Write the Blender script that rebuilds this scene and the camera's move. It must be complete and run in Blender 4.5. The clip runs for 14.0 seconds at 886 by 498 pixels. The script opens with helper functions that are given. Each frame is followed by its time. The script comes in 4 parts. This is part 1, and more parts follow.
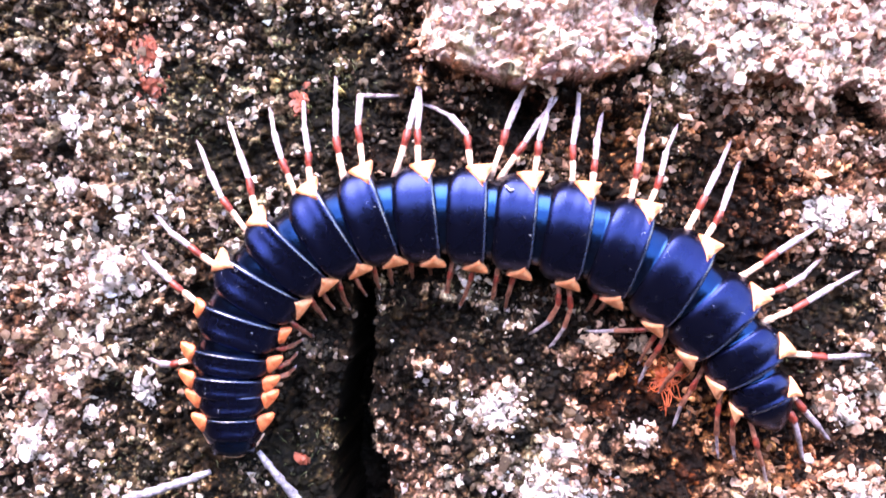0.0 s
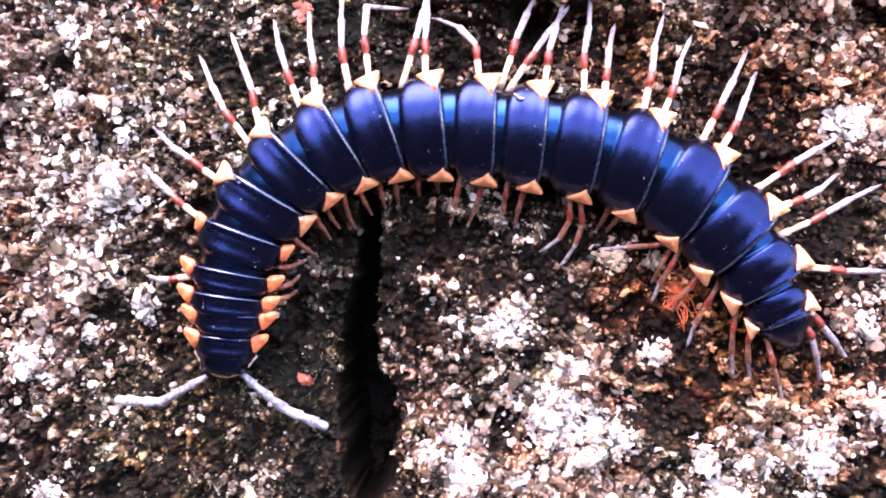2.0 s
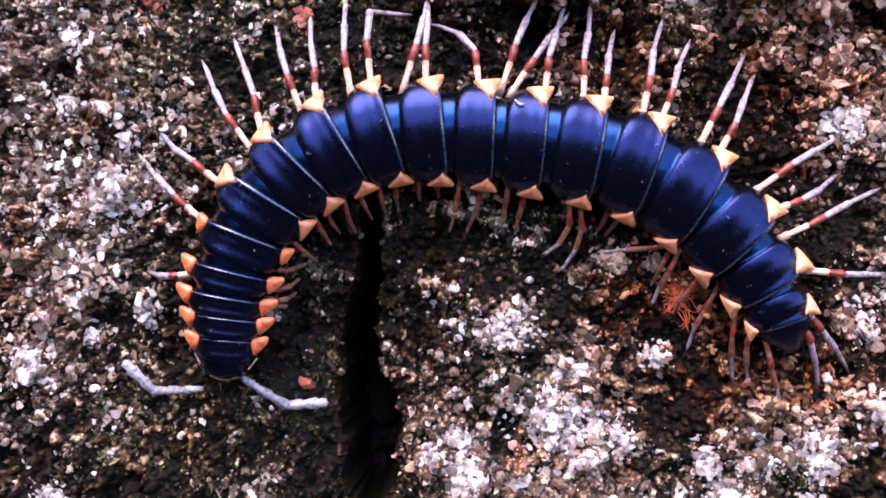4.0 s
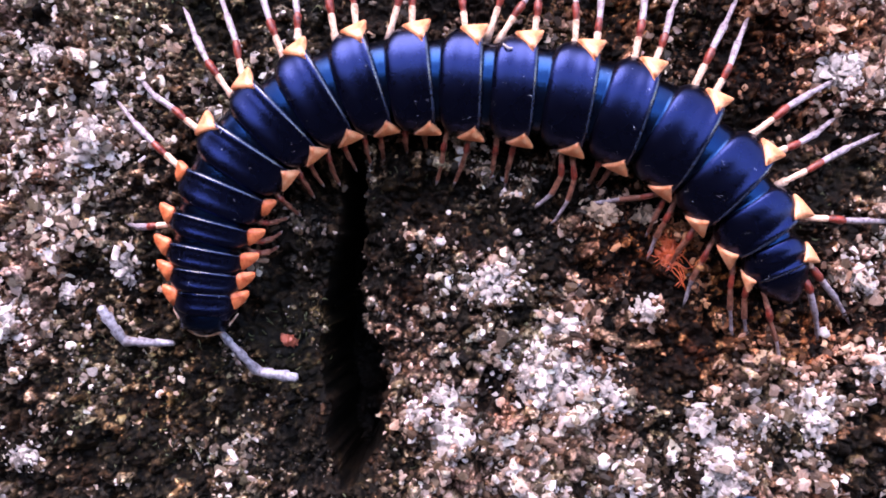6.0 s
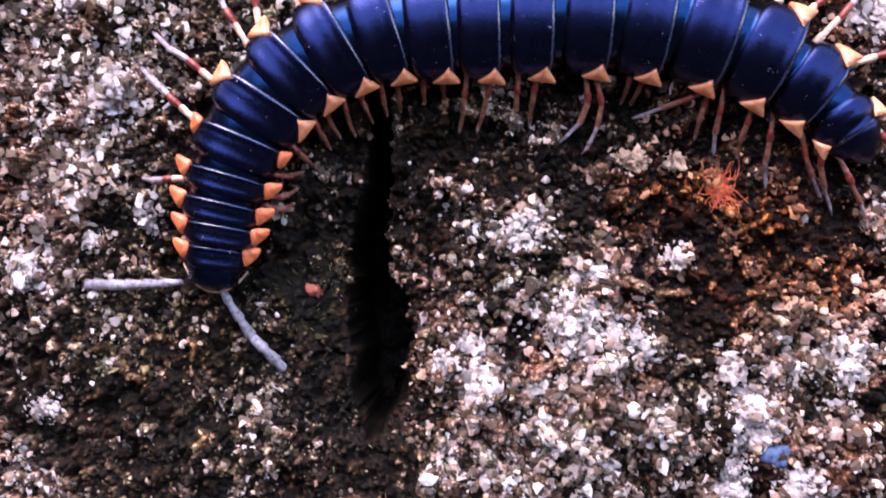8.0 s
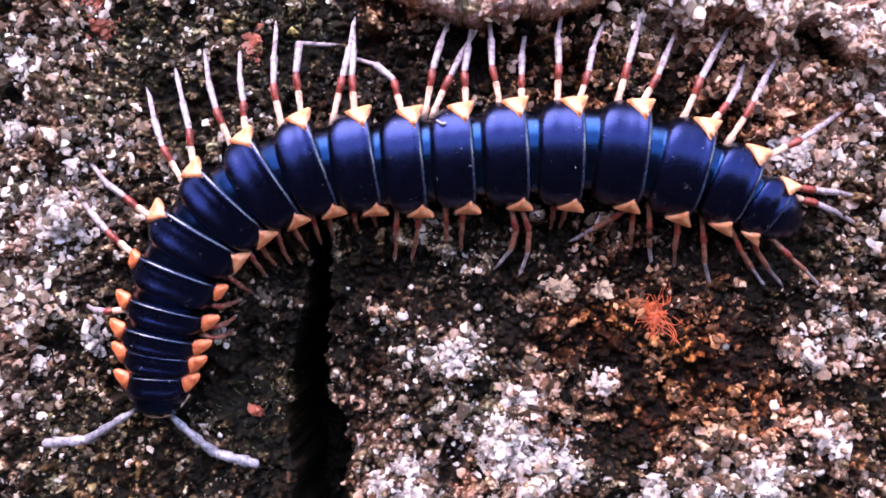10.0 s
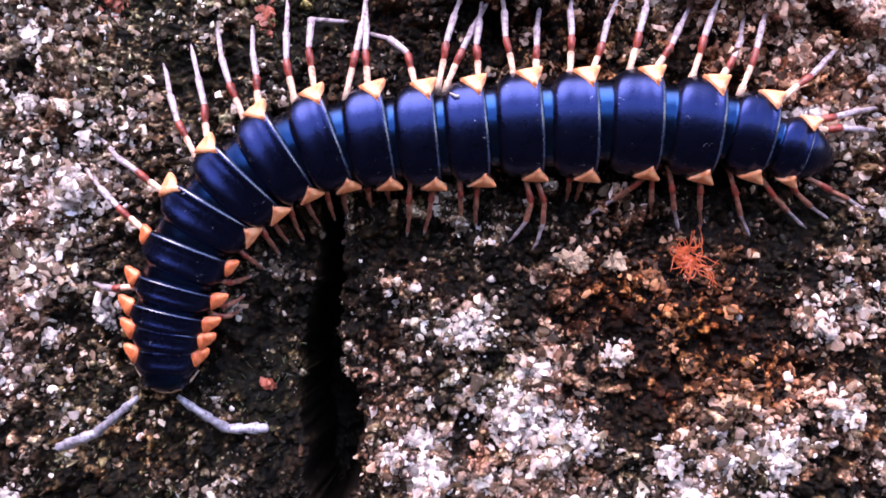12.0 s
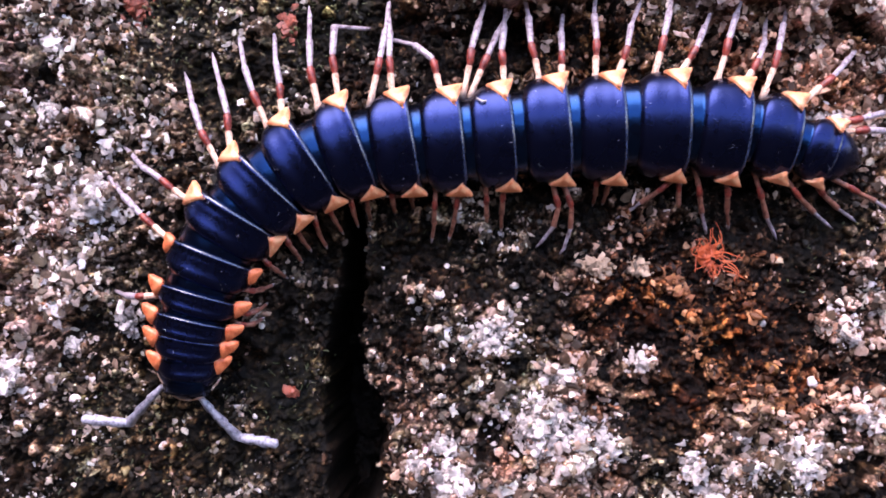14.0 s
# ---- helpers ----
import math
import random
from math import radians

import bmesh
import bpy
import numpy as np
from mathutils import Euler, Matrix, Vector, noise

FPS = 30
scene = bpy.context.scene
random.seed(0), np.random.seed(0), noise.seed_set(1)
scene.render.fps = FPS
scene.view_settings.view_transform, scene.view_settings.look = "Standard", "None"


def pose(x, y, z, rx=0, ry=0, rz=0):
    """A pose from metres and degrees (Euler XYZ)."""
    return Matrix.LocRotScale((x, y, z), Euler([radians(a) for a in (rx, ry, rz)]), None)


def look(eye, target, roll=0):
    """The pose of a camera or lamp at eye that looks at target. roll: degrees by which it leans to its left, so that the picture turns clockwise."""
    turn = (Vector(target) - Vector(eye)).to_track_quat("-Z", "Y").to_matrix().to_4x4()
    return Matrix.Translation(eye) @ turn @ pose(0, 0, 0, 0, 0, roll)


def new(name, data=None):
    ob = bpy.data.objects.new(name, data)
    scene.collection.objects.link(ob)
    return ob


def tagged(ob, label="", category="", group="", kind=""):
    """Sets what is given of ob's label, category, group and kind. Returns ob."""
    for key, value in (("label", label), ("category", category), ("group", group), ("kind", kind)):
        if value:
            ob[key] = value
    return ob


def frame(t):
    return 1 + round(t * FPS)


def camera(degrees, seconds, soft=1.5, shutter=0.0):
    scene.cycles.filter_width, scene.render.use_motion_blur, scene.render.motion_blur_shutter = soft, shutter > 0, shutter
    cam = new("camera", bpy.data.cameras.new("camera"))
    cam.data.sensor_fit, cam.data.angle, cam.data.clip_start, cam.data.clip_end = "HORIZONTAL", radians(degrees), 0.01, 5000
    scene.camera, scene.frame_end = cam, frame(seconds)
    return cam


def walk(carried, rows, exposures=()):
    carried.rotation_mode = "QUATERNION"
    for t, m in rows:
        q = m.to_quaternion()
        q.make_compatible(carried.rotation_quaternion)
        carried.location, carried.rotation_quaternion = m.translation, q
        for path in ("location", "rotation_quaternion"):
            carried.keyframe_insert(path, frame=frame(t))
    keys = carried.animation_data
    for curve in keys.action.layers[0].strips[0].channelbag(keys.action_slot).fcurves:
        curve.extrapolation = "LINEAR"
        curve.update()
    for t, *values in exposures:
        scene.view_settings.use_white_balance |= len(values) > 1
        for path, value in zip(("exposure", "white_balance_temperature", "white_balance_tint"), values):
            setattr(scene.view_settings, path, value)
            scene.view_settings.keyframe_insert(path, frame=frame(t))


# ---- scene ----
MM = 0.001
# The rock face stands upright: face space is x along it, y up it, z out of it, in metres.
FACE = pose(0, 0, 0.6, 90, 0, 0)

cam = camera(50.0, 14.0, soft=1.75, shutter=0.6)
PATH = [
    (0, 5.75, 11.56, 83.84, -1.04, 2.44, 0.22),
    (0.2, 5.60, 12.16, 84.10, -1.05, 2.46, 0.12),
    (0.5, 4.53, 11.22, 83.90, -1.04, 2.52, 0.23),
    (0.8, 3.83, 9.19, 82.79, -1.06, 2.75, 0.28),
    (1, 4.07, 6.91, 81.90, -1.11, 2.78, 0.24),
    (1.5, 3.71, 5.48, 81.87, -1.02, 2.78, 0.24),
    (2, 5.40, 4.01, 81.78, -0.98, 2.69, 0.22),
    (2.5, 6.36, 5.60, 83.07, -0.90, 2.64, 0.16),
    (2.7, 4.97, 4.26, 82.41, -0.87, 2.64, 0.11),
    (4.8, 5.89, 2.45, 81.71, -0.13, 2.88, -0.02),
    (5, 5.73, 0.33, 80.82, -0.15, 2.77, -0.09),
    (5.5, 5.87, -0.98, 79.98, -0.24, 2.86, -0.13),
    (6, 6.65, -0.77, 79.69, -0.28, 2.82, -0.06),
    (6.5, 8.00, -2.33, 80.05, -0.35, 2.67, -0.11),
    (7, 7.25, -3.65, 80.18, -0.10, 2.66, -0.16),
    (7.5, 5.63, -6.48, 78.90, 0.07, 2.72, -0.03),
    (8, 4.17, -5.69, 79.00, 0.15, 2.69, -0.02),
    (8.2, 3.83, -3.40, 79.12, -0.00, 2.88, 0.10),
    (8.3, 4.16, -1.50, 79.65, 0.03, 2.90, -0.09),
    (8.5, 3.57, 3.28, 80.30, -0.29, 3.23, 0.07),
    (8.8, 1.83, 5.47, 81.23, -0.01, 3.28, -0.06),
    (8.9, 2.72, 5.58, 81.46, 0.05, 3.20, 0.03),
    (9, 5.21, 5.68, 81.09, 0.14, 3.21, -0.25),
    (9.1, 6.75, 6.50, 81.39, 0.03, 3.04, -0.05),
    (9.2, 7.23, 5.47, 81.23, -0.18, 2.85, 0.07),
    (11.3, 10.34, 5.46, 82.98, -0.12, 1.88, -0.13),
    (11.5, 7.49, 3.78, 82.42, 0.34, 2.23, -0.03),
    (12, 7.43, 2.09, 81.76, 0.50, 1.83, 0.01),
    (12.5, 7.39, 2.12, 81.58, 0.95, 1.53, -0.24),
    (13, 7.76, 3.65, 81.91, 0.63, 1.76, -0.22),
    (13.5, 6.83, 2.99, 82.42, 0.71, 1.84, -0.10),
    (14, 5.16, 1.98, 81.82, 0.98, 1.63, -0.25),
]
# brighter at first, then the exposure settles
walk(cam, [(t, FACE @ pose(x * MM, y * MM, z * MM, rx, ry, rz)) for t, x, y, z, rx, ry, rz in PATH],
     exposures=[(0.0, 3.29, 6800, 29), (0.5, 3.29, 6800, 29), (1.0, 3.35, 6800, 30), (2.2, 3.33, 6800, 30), (2.5, 2.98, 6740, 31), (5.0, 2.23, 6600, 31), (8.0, 2.25, 6600, 31), (9.0, 2.33, 6600, 32), (12.0, 2.33, 6600, 32), (14.0, 2.23, 6560, 29)])

# ---- light: soft daylight from above ----
world = bpy.data.worlds.new("sky")
scene.world = world
world.use_nodes = True
wn = world.node_tree.nodes
sky = wn.new("ShaderNodeTexSky")
sky.sky_type = "NISHITA"
sky.sun_disc = False
sky.sun_elevation, sky.sun_rotation = radians(58), radians(200)
world.node_tree.links.new(sky.outputs[0], wn["Background"].inputs["Color"])
wn["Background"].inputs["Strength"].default_value = 0.17
sun_data = bpy.data.lights.new("sun", "SUN")
sun_data.energy, sun_data.angle, sun_data.color = 1.3, radians(48), (1.0, 0.95, 0.92)
sun = new("sun", sun_data)
sun.matrix_world = look((-0.2, -0.55, 1.55), (0, 0, 0.6))


# ---- materials ----
def shader(name, rough=0.5, spec=0.5):
    mat = bpy.data.materials.new(name)
    mat.use_nodes = True
    nt = mat.node_tree
    bsdf = nt.nodes["Principled BSDF"]
    bsdf.inputs["Roughness"].default_value = rough
    bsdf.inputs["Specular IOR Level"].default_value = spec
    return mat, nt, bsdf


def node(nt, kind, **given):
    nd = nt.nodes.new(kind)
    for key, value in given.items():
        nd.inputs[key].default_value = value
    return nd


def noise_tex(nt, scale, detail=4.0, rough=0.6, space="Object"):
    co = nt.nodes.new("ShaderNodeTexCoord")
    tex = node(nt, "ShaderNodeTexNoise", Scale=scale, Detail=detail, Roughness=rough)
    nt.links.new(co.outputs[space], tex.inputs["Vector"])
    return tex


def ramp(nt, source, stops):
    rp = nt.nodes.new("ShaderNodeValToRGB")
    els = rp.color_ramp.elements
    els[0].position, els[0].color = stops[0][0], (*stops[0][1], 1)
    els[1].position, els[1].color = stops[1][0], (*stops[1][1], 1)
    for p, c in stops[2:]:
        els.new(p).color = (*c, 1)
    nt.links.new(source, rp.inputs[0])
    return rp.outputs["Color"]


def mix(nt, fac, a, b, blend="MIX"):
    mx = nt.nodes.new("ShaderNodeMix")
    mx.data_type, mx.blend_type = "RGBA", blend
    for sock, value in ((mx.inputs[0], fac), (mx.inputs[6], a), (mx.inputs[7], b)):
        if isinstance(value, (int, float)):
            sock.default_value = value
        elif isinstance(value, tuple):
            sock.default_value = (*value, 1)
        else:
            nt.links.new(value, sock)
    return mx.outputs[2]


def bump(nt, bsdf, height, strength, distance):
    bp = node(nt, "ShaderNodeBump", Strength=strength, Distance=distance)
    nt.links.new(height, bp.inputs["Height"])
    nt.links.new(bp.outputs[0], bsdf.inputs["Normal"])


def plain(name, dark, light, scale, rough=0.5, spec=0.5, relief=0.3, depth=0.00005):
    """A two-tone surface with mottling and fine relief; scale is in cells a metre."""
    mat, nt, bsdf = shader(name, rough, spec)
    wide = noise_tex(nt, scale)
    fine = noise_tex(nt, scale * 5)
    tone = mix(nt, 0.35, wide.outputs["Fac"], fine.outputs["Fac"])
    nt.links.new(ramp(nt, tone, [(0.38, dark), (0.56, light)]), bsdf.inputs["Base Color"])
    bump(nt, bsdf, fine.outputs["Fac"], relief, depth)
    return mat


def attr(nt, name):
    at = nt.nodes.new("ShaderNodeAttribute")
    at.attribute_name = name
    return at.outputs["Fac"]


def rock_material():
    mat, nt, bsdf = shader("rock_grains", 0.7, 0.12)
    grain = ramp(nt, attr(nt, "grain"), [
        (0.0, (0.006, 0.005, 0.004)), (0.28, (0.020, 0.0135, 0.009)), (0.48, (0.062, 0.037, 0.023)), (0.64, (0.20, 0.136, 0.10)),
        (0.74, (0.44, 0.35, 0.31)), (0.86, (0.66, 0.57, 0.55)), (1.0, (0.80, 0.73, 0.72))])
    fine = noise_tex(nt, 3500, 5, 0.7)
    mott = noise_tex(nt, 420, 4, 0.6)
    c = mix(nt, attr(nt, "rust"), grain, mix(nt, 1.0, grain, (1.15, 0.50, 0.20), "MULTIPLY"))
    c = mix(nt, attr(nt, "moss"), c, mix(nt, 1.0, c, (0.78, 0.95, 0.56), "MULTIPLY"))
    c = mix(nt, 0.9, c, ramp(nt, attr(nt, "hue"), [(0.0, (1.05, 0.82, 0.62)), (0.3, (1.0, 0.95, 0.93)), (0.55, (1.02, 1.0, 1.0)), (0.8, (0.90, 1.0, 0.80)), (1.0, (0.88, 0.93, 1.08))]), "MULTIPLY")
    c = mix(nt, attr(nt, "rose"), c, mix(nt, 1.0, c, (1.0, 0.87, 0.90), "MULTIPLY"))
    c = mix(nt, 0.8, c, ramp(nt, fine.outputs["Fac"], [(0.3, (0.5, 0.48, 0.47)), (0.65, (1.1, 1.08, 1.08))]), "MULTIPLY")
    c = mix(nt, 0.7, c, ramp(nt, mott.outputs["Fac"], [(0.35, (0.6, 0.56, 0.52)), (0.65, (1.15, 1.15, 1.15))]), "MULTIPLY")
    zone = noise_tex(nt, 260, 3, 0.6)
    c = mix(nt, 0.75, c, ramp(nt, zone.outputs["Fac"], [(0.32, (1.2, 0.80, 0.48)), (0.42, (1.05, 0.97, 0.92)), (0.53, (1.0, 1.0, 1.0)), (0.60, (0.90, 1.0, 0.70)), (0.68, (0.85, 0.90, 1.2))]), "MULTIPLY")
    # small flakes with dark joints between them, at two sizes, weaker on the chalky ledges
    clear = node(nt, "ShaderNodeMapRange", **{"To Min": 1.0, "To Max": 0.3})
    nt.links.new(attr(nt, "chalk"), clear.inputs["Value"])
    co = nt.nodes.new("ShaderNodeTexCoord")
    for scale, lift, top in ((1100.0, 0.7, 2.0), (2600.0, 0.8, 2.4)):
        warp = mix(nt, 0.9 / scale, co.outputs["Object"], noise_tex(nt, scale * 0.8, 3).outputs["Color"], "ADD")
        vor = node(nt, "ShaderNodeTexVoronoi", Scale=scale)
        nt.links.new(warp, vor.inputs["Vector"])
        sep = nt.nodes.new("ShaderNodeSeparateColor")
        nt.links.new(vor.outputs["Color"], sep.inputs[0])
        some = nt.nodes.new("ShaderNodeMath")
        some.operation = "MULTIPLY"
        some.inputs[1].default_value = lift
        nt.links.new(clear.outputs[0], some.inputs[0])
        lift = some.outputs[0]
        c = mix(nt, lift, c, ramp(nt, sep.outputs[0], [(0.0, (0.25, 0.23, 0.21)), (0.45, (0.55, 0.53, 0.51)), (0.72, (1.0, 0.99, 0.97)), (1.0, (top, top * 0.99, top * 0.98))]), "MULTIPLY")
        c = mix(nt, lift, c, ramp(nt, vor.outputs["Distance"], [(0.3, (1.15, 1.15, 1.15)), (0.75, (0.4, 0.38, 0.36))]), "MULTIPLY")
    nt.links.new(c, bsdf.inputs["Base Color"])
    bump(nt, bsdf, fine.outputs["Fac"], 0.6, 0.00012)
    return mat


def grit_material():
    mat, nt, bsdf = shader("mineral_grit", 0.5, 0.25)
    tone = ramp(nt, attr(nt, "tone"), [
        (0.0, (0.010, 0.008, 0.006)), (0.3, (0.035, 0.024, 0.016)), (0.5, (0.12, 0.080, 0.055)), (0.66, (0.30, 0.225, 0.185)),
        (0.82, (0.47, 0.40, 0.37)), (1.0, (0.70, 0.63, 0.61))])
    fine = noise_tex(nt, 2600, 4, 0.65)
    c = mix(nt, attr(nt, "rust"), tone, mix(nt, 1.0, tone, (1.0, 0.46, 0.20), "MULTIPLY"))
    geo = nt.nodes.new("ShaderNodeNewGeometry")
    c = mix(nt, 0.8, c, ramp(nt, geo.outputs["Random Per Island"], [(0.0, (1.0, 0.78, 0.60)), (0.3, (1.0, 0.95, 0.92)), (0.6, (1.0, 1.0, 1.0)), (0.85, (0.90, 1.0, 0.82)), (1.0, (0.88, 0.93, 1.08))]), "MULTIPLY")
    c = mix(nt, 0.75, c, ramp(nt, fine.outputs["Fac"], [(0.3, (0.5, 0.46, 0.43)), (0.62, (1.1, 1.08, 1.08))]), "MULTIPLY")
    nt.links.new(c, bsdf.inputs["Base Color"])
    bump(nt, bsdf, fine.outputs["Fac"], 0.5, 0.0001)
    return mat


def shell_material(name, spec, tint, gloss, dusty):
    mat, nt, bsdf = shader(name, 0.2, spec)
    wide = noise_tex(nt, 500, 3)
    fine = noise_tex(nt, 5200, 4)
    base = ramp(nt, wide.outputs["Fac"], [(0.3, (0.0006, 0.0005, 0.0007)), (0.7, (0.0013, 0.0011, 0.0016))])
    co = nt.nodes.new("ShaderNodeTexCoord")
    vor = node(nt, "ShaderNodeTexVoronoi", Scale=1900.0)
    spin = nt.nodes.new("ShaderNodeObjectInfo")
    warp = mix(nt, 0.0012, co.outputs["Object"], noise_tex(nt, 4000, 2).outputs["Color"], "ADD")
    warp = mix(nt, 1.0, warp, spin.outputs["Random"], "ADD")
    nt.links.new(warp, vor.inputs["Vector"])
    keep = nt.nodes.new("ShaderNodeMath")
    keep.operation = "LESS_THAN"
    keep.inputs[1].default_value = 0.12
    nt.links.new(vor.outputs["Distance"], keep.inputs[0])
    pick = nt.nodes.new("ShaderNodeMath")
    pick.operation = "GREATER_THAN"
    pick.inputs[1].default_value = dusty
    sep = nt.nodes.new("ShaderNodeSeparateColor")
    nt.links.new(vor.outputs["Color"], sep.inputs[0])
    nt.links.new(sep.outputs[0], pick.inputs[0])
    both = nt.nodes.new("ShaderNodeMath")
    both.operation = "MULTIPLY"
    nt.links.new(keep.outputs[0], both.inputs[0])
    nt.links.new(pick.outputs[0], both.inputs[1])
    nt.links.new(mix(nt, both.outputs[0], base, (0.32, 0.34, 0.42)), bsdf.inputs["Base Color"])
    bsdf.inputs["Specular Tint"].default_value = (*tint, 1)
    rg = nt.nodes.new("ShaderNodeMapRange")
    rg.inputs["To Min"].default_value, rg.inputs["To Max"].default_value = gloss, gloss + 0.07
    nt.links.new(wide.outputs["Fac"], rg.inputs["Value"])
    nt.links.new(rg.outputs[0], bsdf.inputs["Roughness"])
    bump(nt, bsdf, fine.outputs["Fac"], 0.22, 0.00005)
    return mat


def flaky(name, level, tint):
    """Broken pale flakes: each loose piece has a tone of its own, with dirt in its pores."""
    mat, nt, bsdf = shader(name, 0.65, 0.2)
    geo = nt.nodes.new("ShaderNodeNewGeometry")
    tone = ramp(nt, geo.outputs["Random Per Island"], [(0.0, (0.2 * level,) * 3), (0.2, (0.65 * level,) * 3), (0.5, (1.0 * level,) * 3), (1.0, (1.4 * level,) * 3)])
    c = mix(nt, 1.0, tone, tint, "MULTIPLY")
    fine = noise_tex(nt, 2200, 5, 0.7)
    wide = noise_tex(nt, 500, 3, 0.6)
    c = mix(nt, 0.5, c, ramp(nt, fine.outputs["Fac"], [(0.30, (0.30, 0.25, 0.21)), (0.48, (1.05, 1.04, 1.04))]), "MULTIPLY")
    c = mix(nt, 0.6, c, ramp(nt, wide.outputs["Fac"], [(0.4, (0.55, 0.5, 0.46)), (0.6, (1.1, 1.1, 1.1))]), "MULTIPLY")
    nt.links.new(c, bsdf.inputs["Base Color"])
    bump(nt, bsdf, fine.outputs["Fac"], 0.8, 0.0002)
    return mat


ROCK = rock_material()
GRIT = grit_material()
SHELL = shell_material("blue_black_cuticle", 0.72, (0.17, 0.27, 1.0), 0.24, 0.90)
BAND = shell_material("polished_blue_band", 0.8, (0.06, 0.30, 1.0), 0.20, 0.97)
ORANGE = plain("orange_keel", (0.77, 0.20, 0.07), (0.88, 0.39, 0.20), 1300, 0.34, 0.6)
TOOTH = plain("red_orange_keel", (0.48, 0.07, 0.02), (0.80, 0.21, 0.08), 1500, 0.36, 0.5)
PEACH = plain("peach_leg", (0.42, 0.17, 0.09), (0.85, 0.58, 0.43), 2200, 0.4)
RED = plain("dark_red_joint", (0.05, 0.006, 0.005), (0.27, 0.04, 0.024), 2600, 0.35)
PALE = plain("pale_lilac_leg", (0.12, 0.08, 0.09), (0.44, 0.36, 0.40), 2400, 0.35)
# browner leg copy with the body's shade painted in, for lower-side legs
SHADED_LEG = plain("shaded_red_brown_leg", (0.08, 0.022, 0.012), (0.30, 0.115, 0.075), 2400, 0.4)
# pale blue tint paints a highlight along each plate's rear lip
LIP_GLINT = plain("lip_highlight_tint", (0.002, 0.003, 0.01), (0.022, 0.034, 0.07), 600, 0.22, 1.0)
BELLY = plain("brown_belly", (0.05, 0.022, 0.015), (0.13, 0.06, 0.04), 900, 0.5)
FEELER = plain("grey_lilac_antenna", (0.09, 0.08, 0.105), (0.38, 0.35, 0.40), 2600, 0.3, 0.6)
WHITE = flaky("white_crust", 0.62, (1.0, 0.86, 0.81))
CRUST = plain("crust_base", (0.04, 0.028, 0.022), (0.40, 0.34, 0.32), 1100, 0.7, 0.2, 0.8, 0.0002)
TAN = flaky("tan_scrap", 0.5, (1.0, 0.70, 0.50))
RUSTY = plain("orange_fibre", (0.26, 0.030, 0.010), (0.60, 0.11, 0.03), 1600, 0.45)
CRIMSON = plain("crimson_fleck", (0.10, 0.026, 0.015), (0.33, 0.075, 0.04), 1400, 0.5)
SLATE = plain("blue_grey_chip", (0.02, 0.035, 0.08), (0.10, 0.16, 0.30), 2200, 0.4)
MOSS = plain("dark_moss", (0.020, 0.022, 0.010), (0.080, 0.092, 0.034), 1800, 0.6)
# kept very dark so the added bank and the ground reflect little
SOIL = plain("dark_soil", (0.010, 0.008, 0.006), (0.030, 0.024, 0.017), 12, 0.8, 0.3, 0.5, 0.01)


# ---- shapes ----
def part(name, bm, mats, parent=None, label="", m=None):
    """Links a bmesh as one mesh object under a thing or a part."""
    data = bpy.data.meshes.new(name)
    bm.to_mesh(data)
    bm.free()
    for mat in mats if isinstance(mats, tuple) else (mats,):
        data.materials.append(mat)
    data.polygons.foreach_set("use_smooth", [True] * len(data.polygons))
    ob = new(name, data)
    ob.parent = parent
    if m is not None:
        ob.matrix_basis = m
    return tagged(ob, label) if label else ob


def tube(bm, points, radii, sides=8, slots=None):
    """A closed tube along points; slots gives the material of each stretch."""
    rings, last = [], None
    pts = [Vector(p) for p in points]
    for n, (p, r) in enumerate(zip(pts, radii)):
        way = (pts[min(n + 1, len(pts) - 1)] - pts[max(n - 1, 0)]).normalized()
        side = way.cross(Vector((0.1, 0.2, 1)) if abs(way.z) < 0.9 else Vector((1, 0, 0))).normalized() if last is None else (last - way * last.dot(way)).normalized()
        last = side
        up = way.cross(side)
        rings.append([bm.verts.new(p + (side * math.cos(a) + up * math.sin(a)) * r) for a in (2 * math.pi * k / sides for k in range(sides))])
    for n in range(len(rings) - 1):
        for k in range(sides):
            f = bm.faces.new((rings[n][k], rings[n][(k + 1) % sides], rings[n + 1][(k + 1) % sides], rings[n + 1][k]))
            if slots:
                f.material_index = slots[n]
    bm.faces.new(rings[0][::-1]).material_index = slots[0] if slots else 0
    bm.faces.new(rings[-1]).material_index = slots[-1] if slots else 0


def curve_points(points, steps=4):
    """Catmull-Rom through the points."""
    pts = [Vector(p) for p in points]
    ext = [2 * pts[0] - pts[1], *pts, 2 * pts[-1] - pts[-2]]
    out = []
    for a, b, c, d in zip(ext, ext[1:], ext[2:], ext[3:]):
        for k in range(steps):
            s = k / steps
            out.append(0.5 * (2 * b + (c - a) * s + (2 * a - 5 * b + 4 * c - d) * s * s + (3 * b - a - 3 * c + d) * s ** 3))
    return out + [pts[-1]]


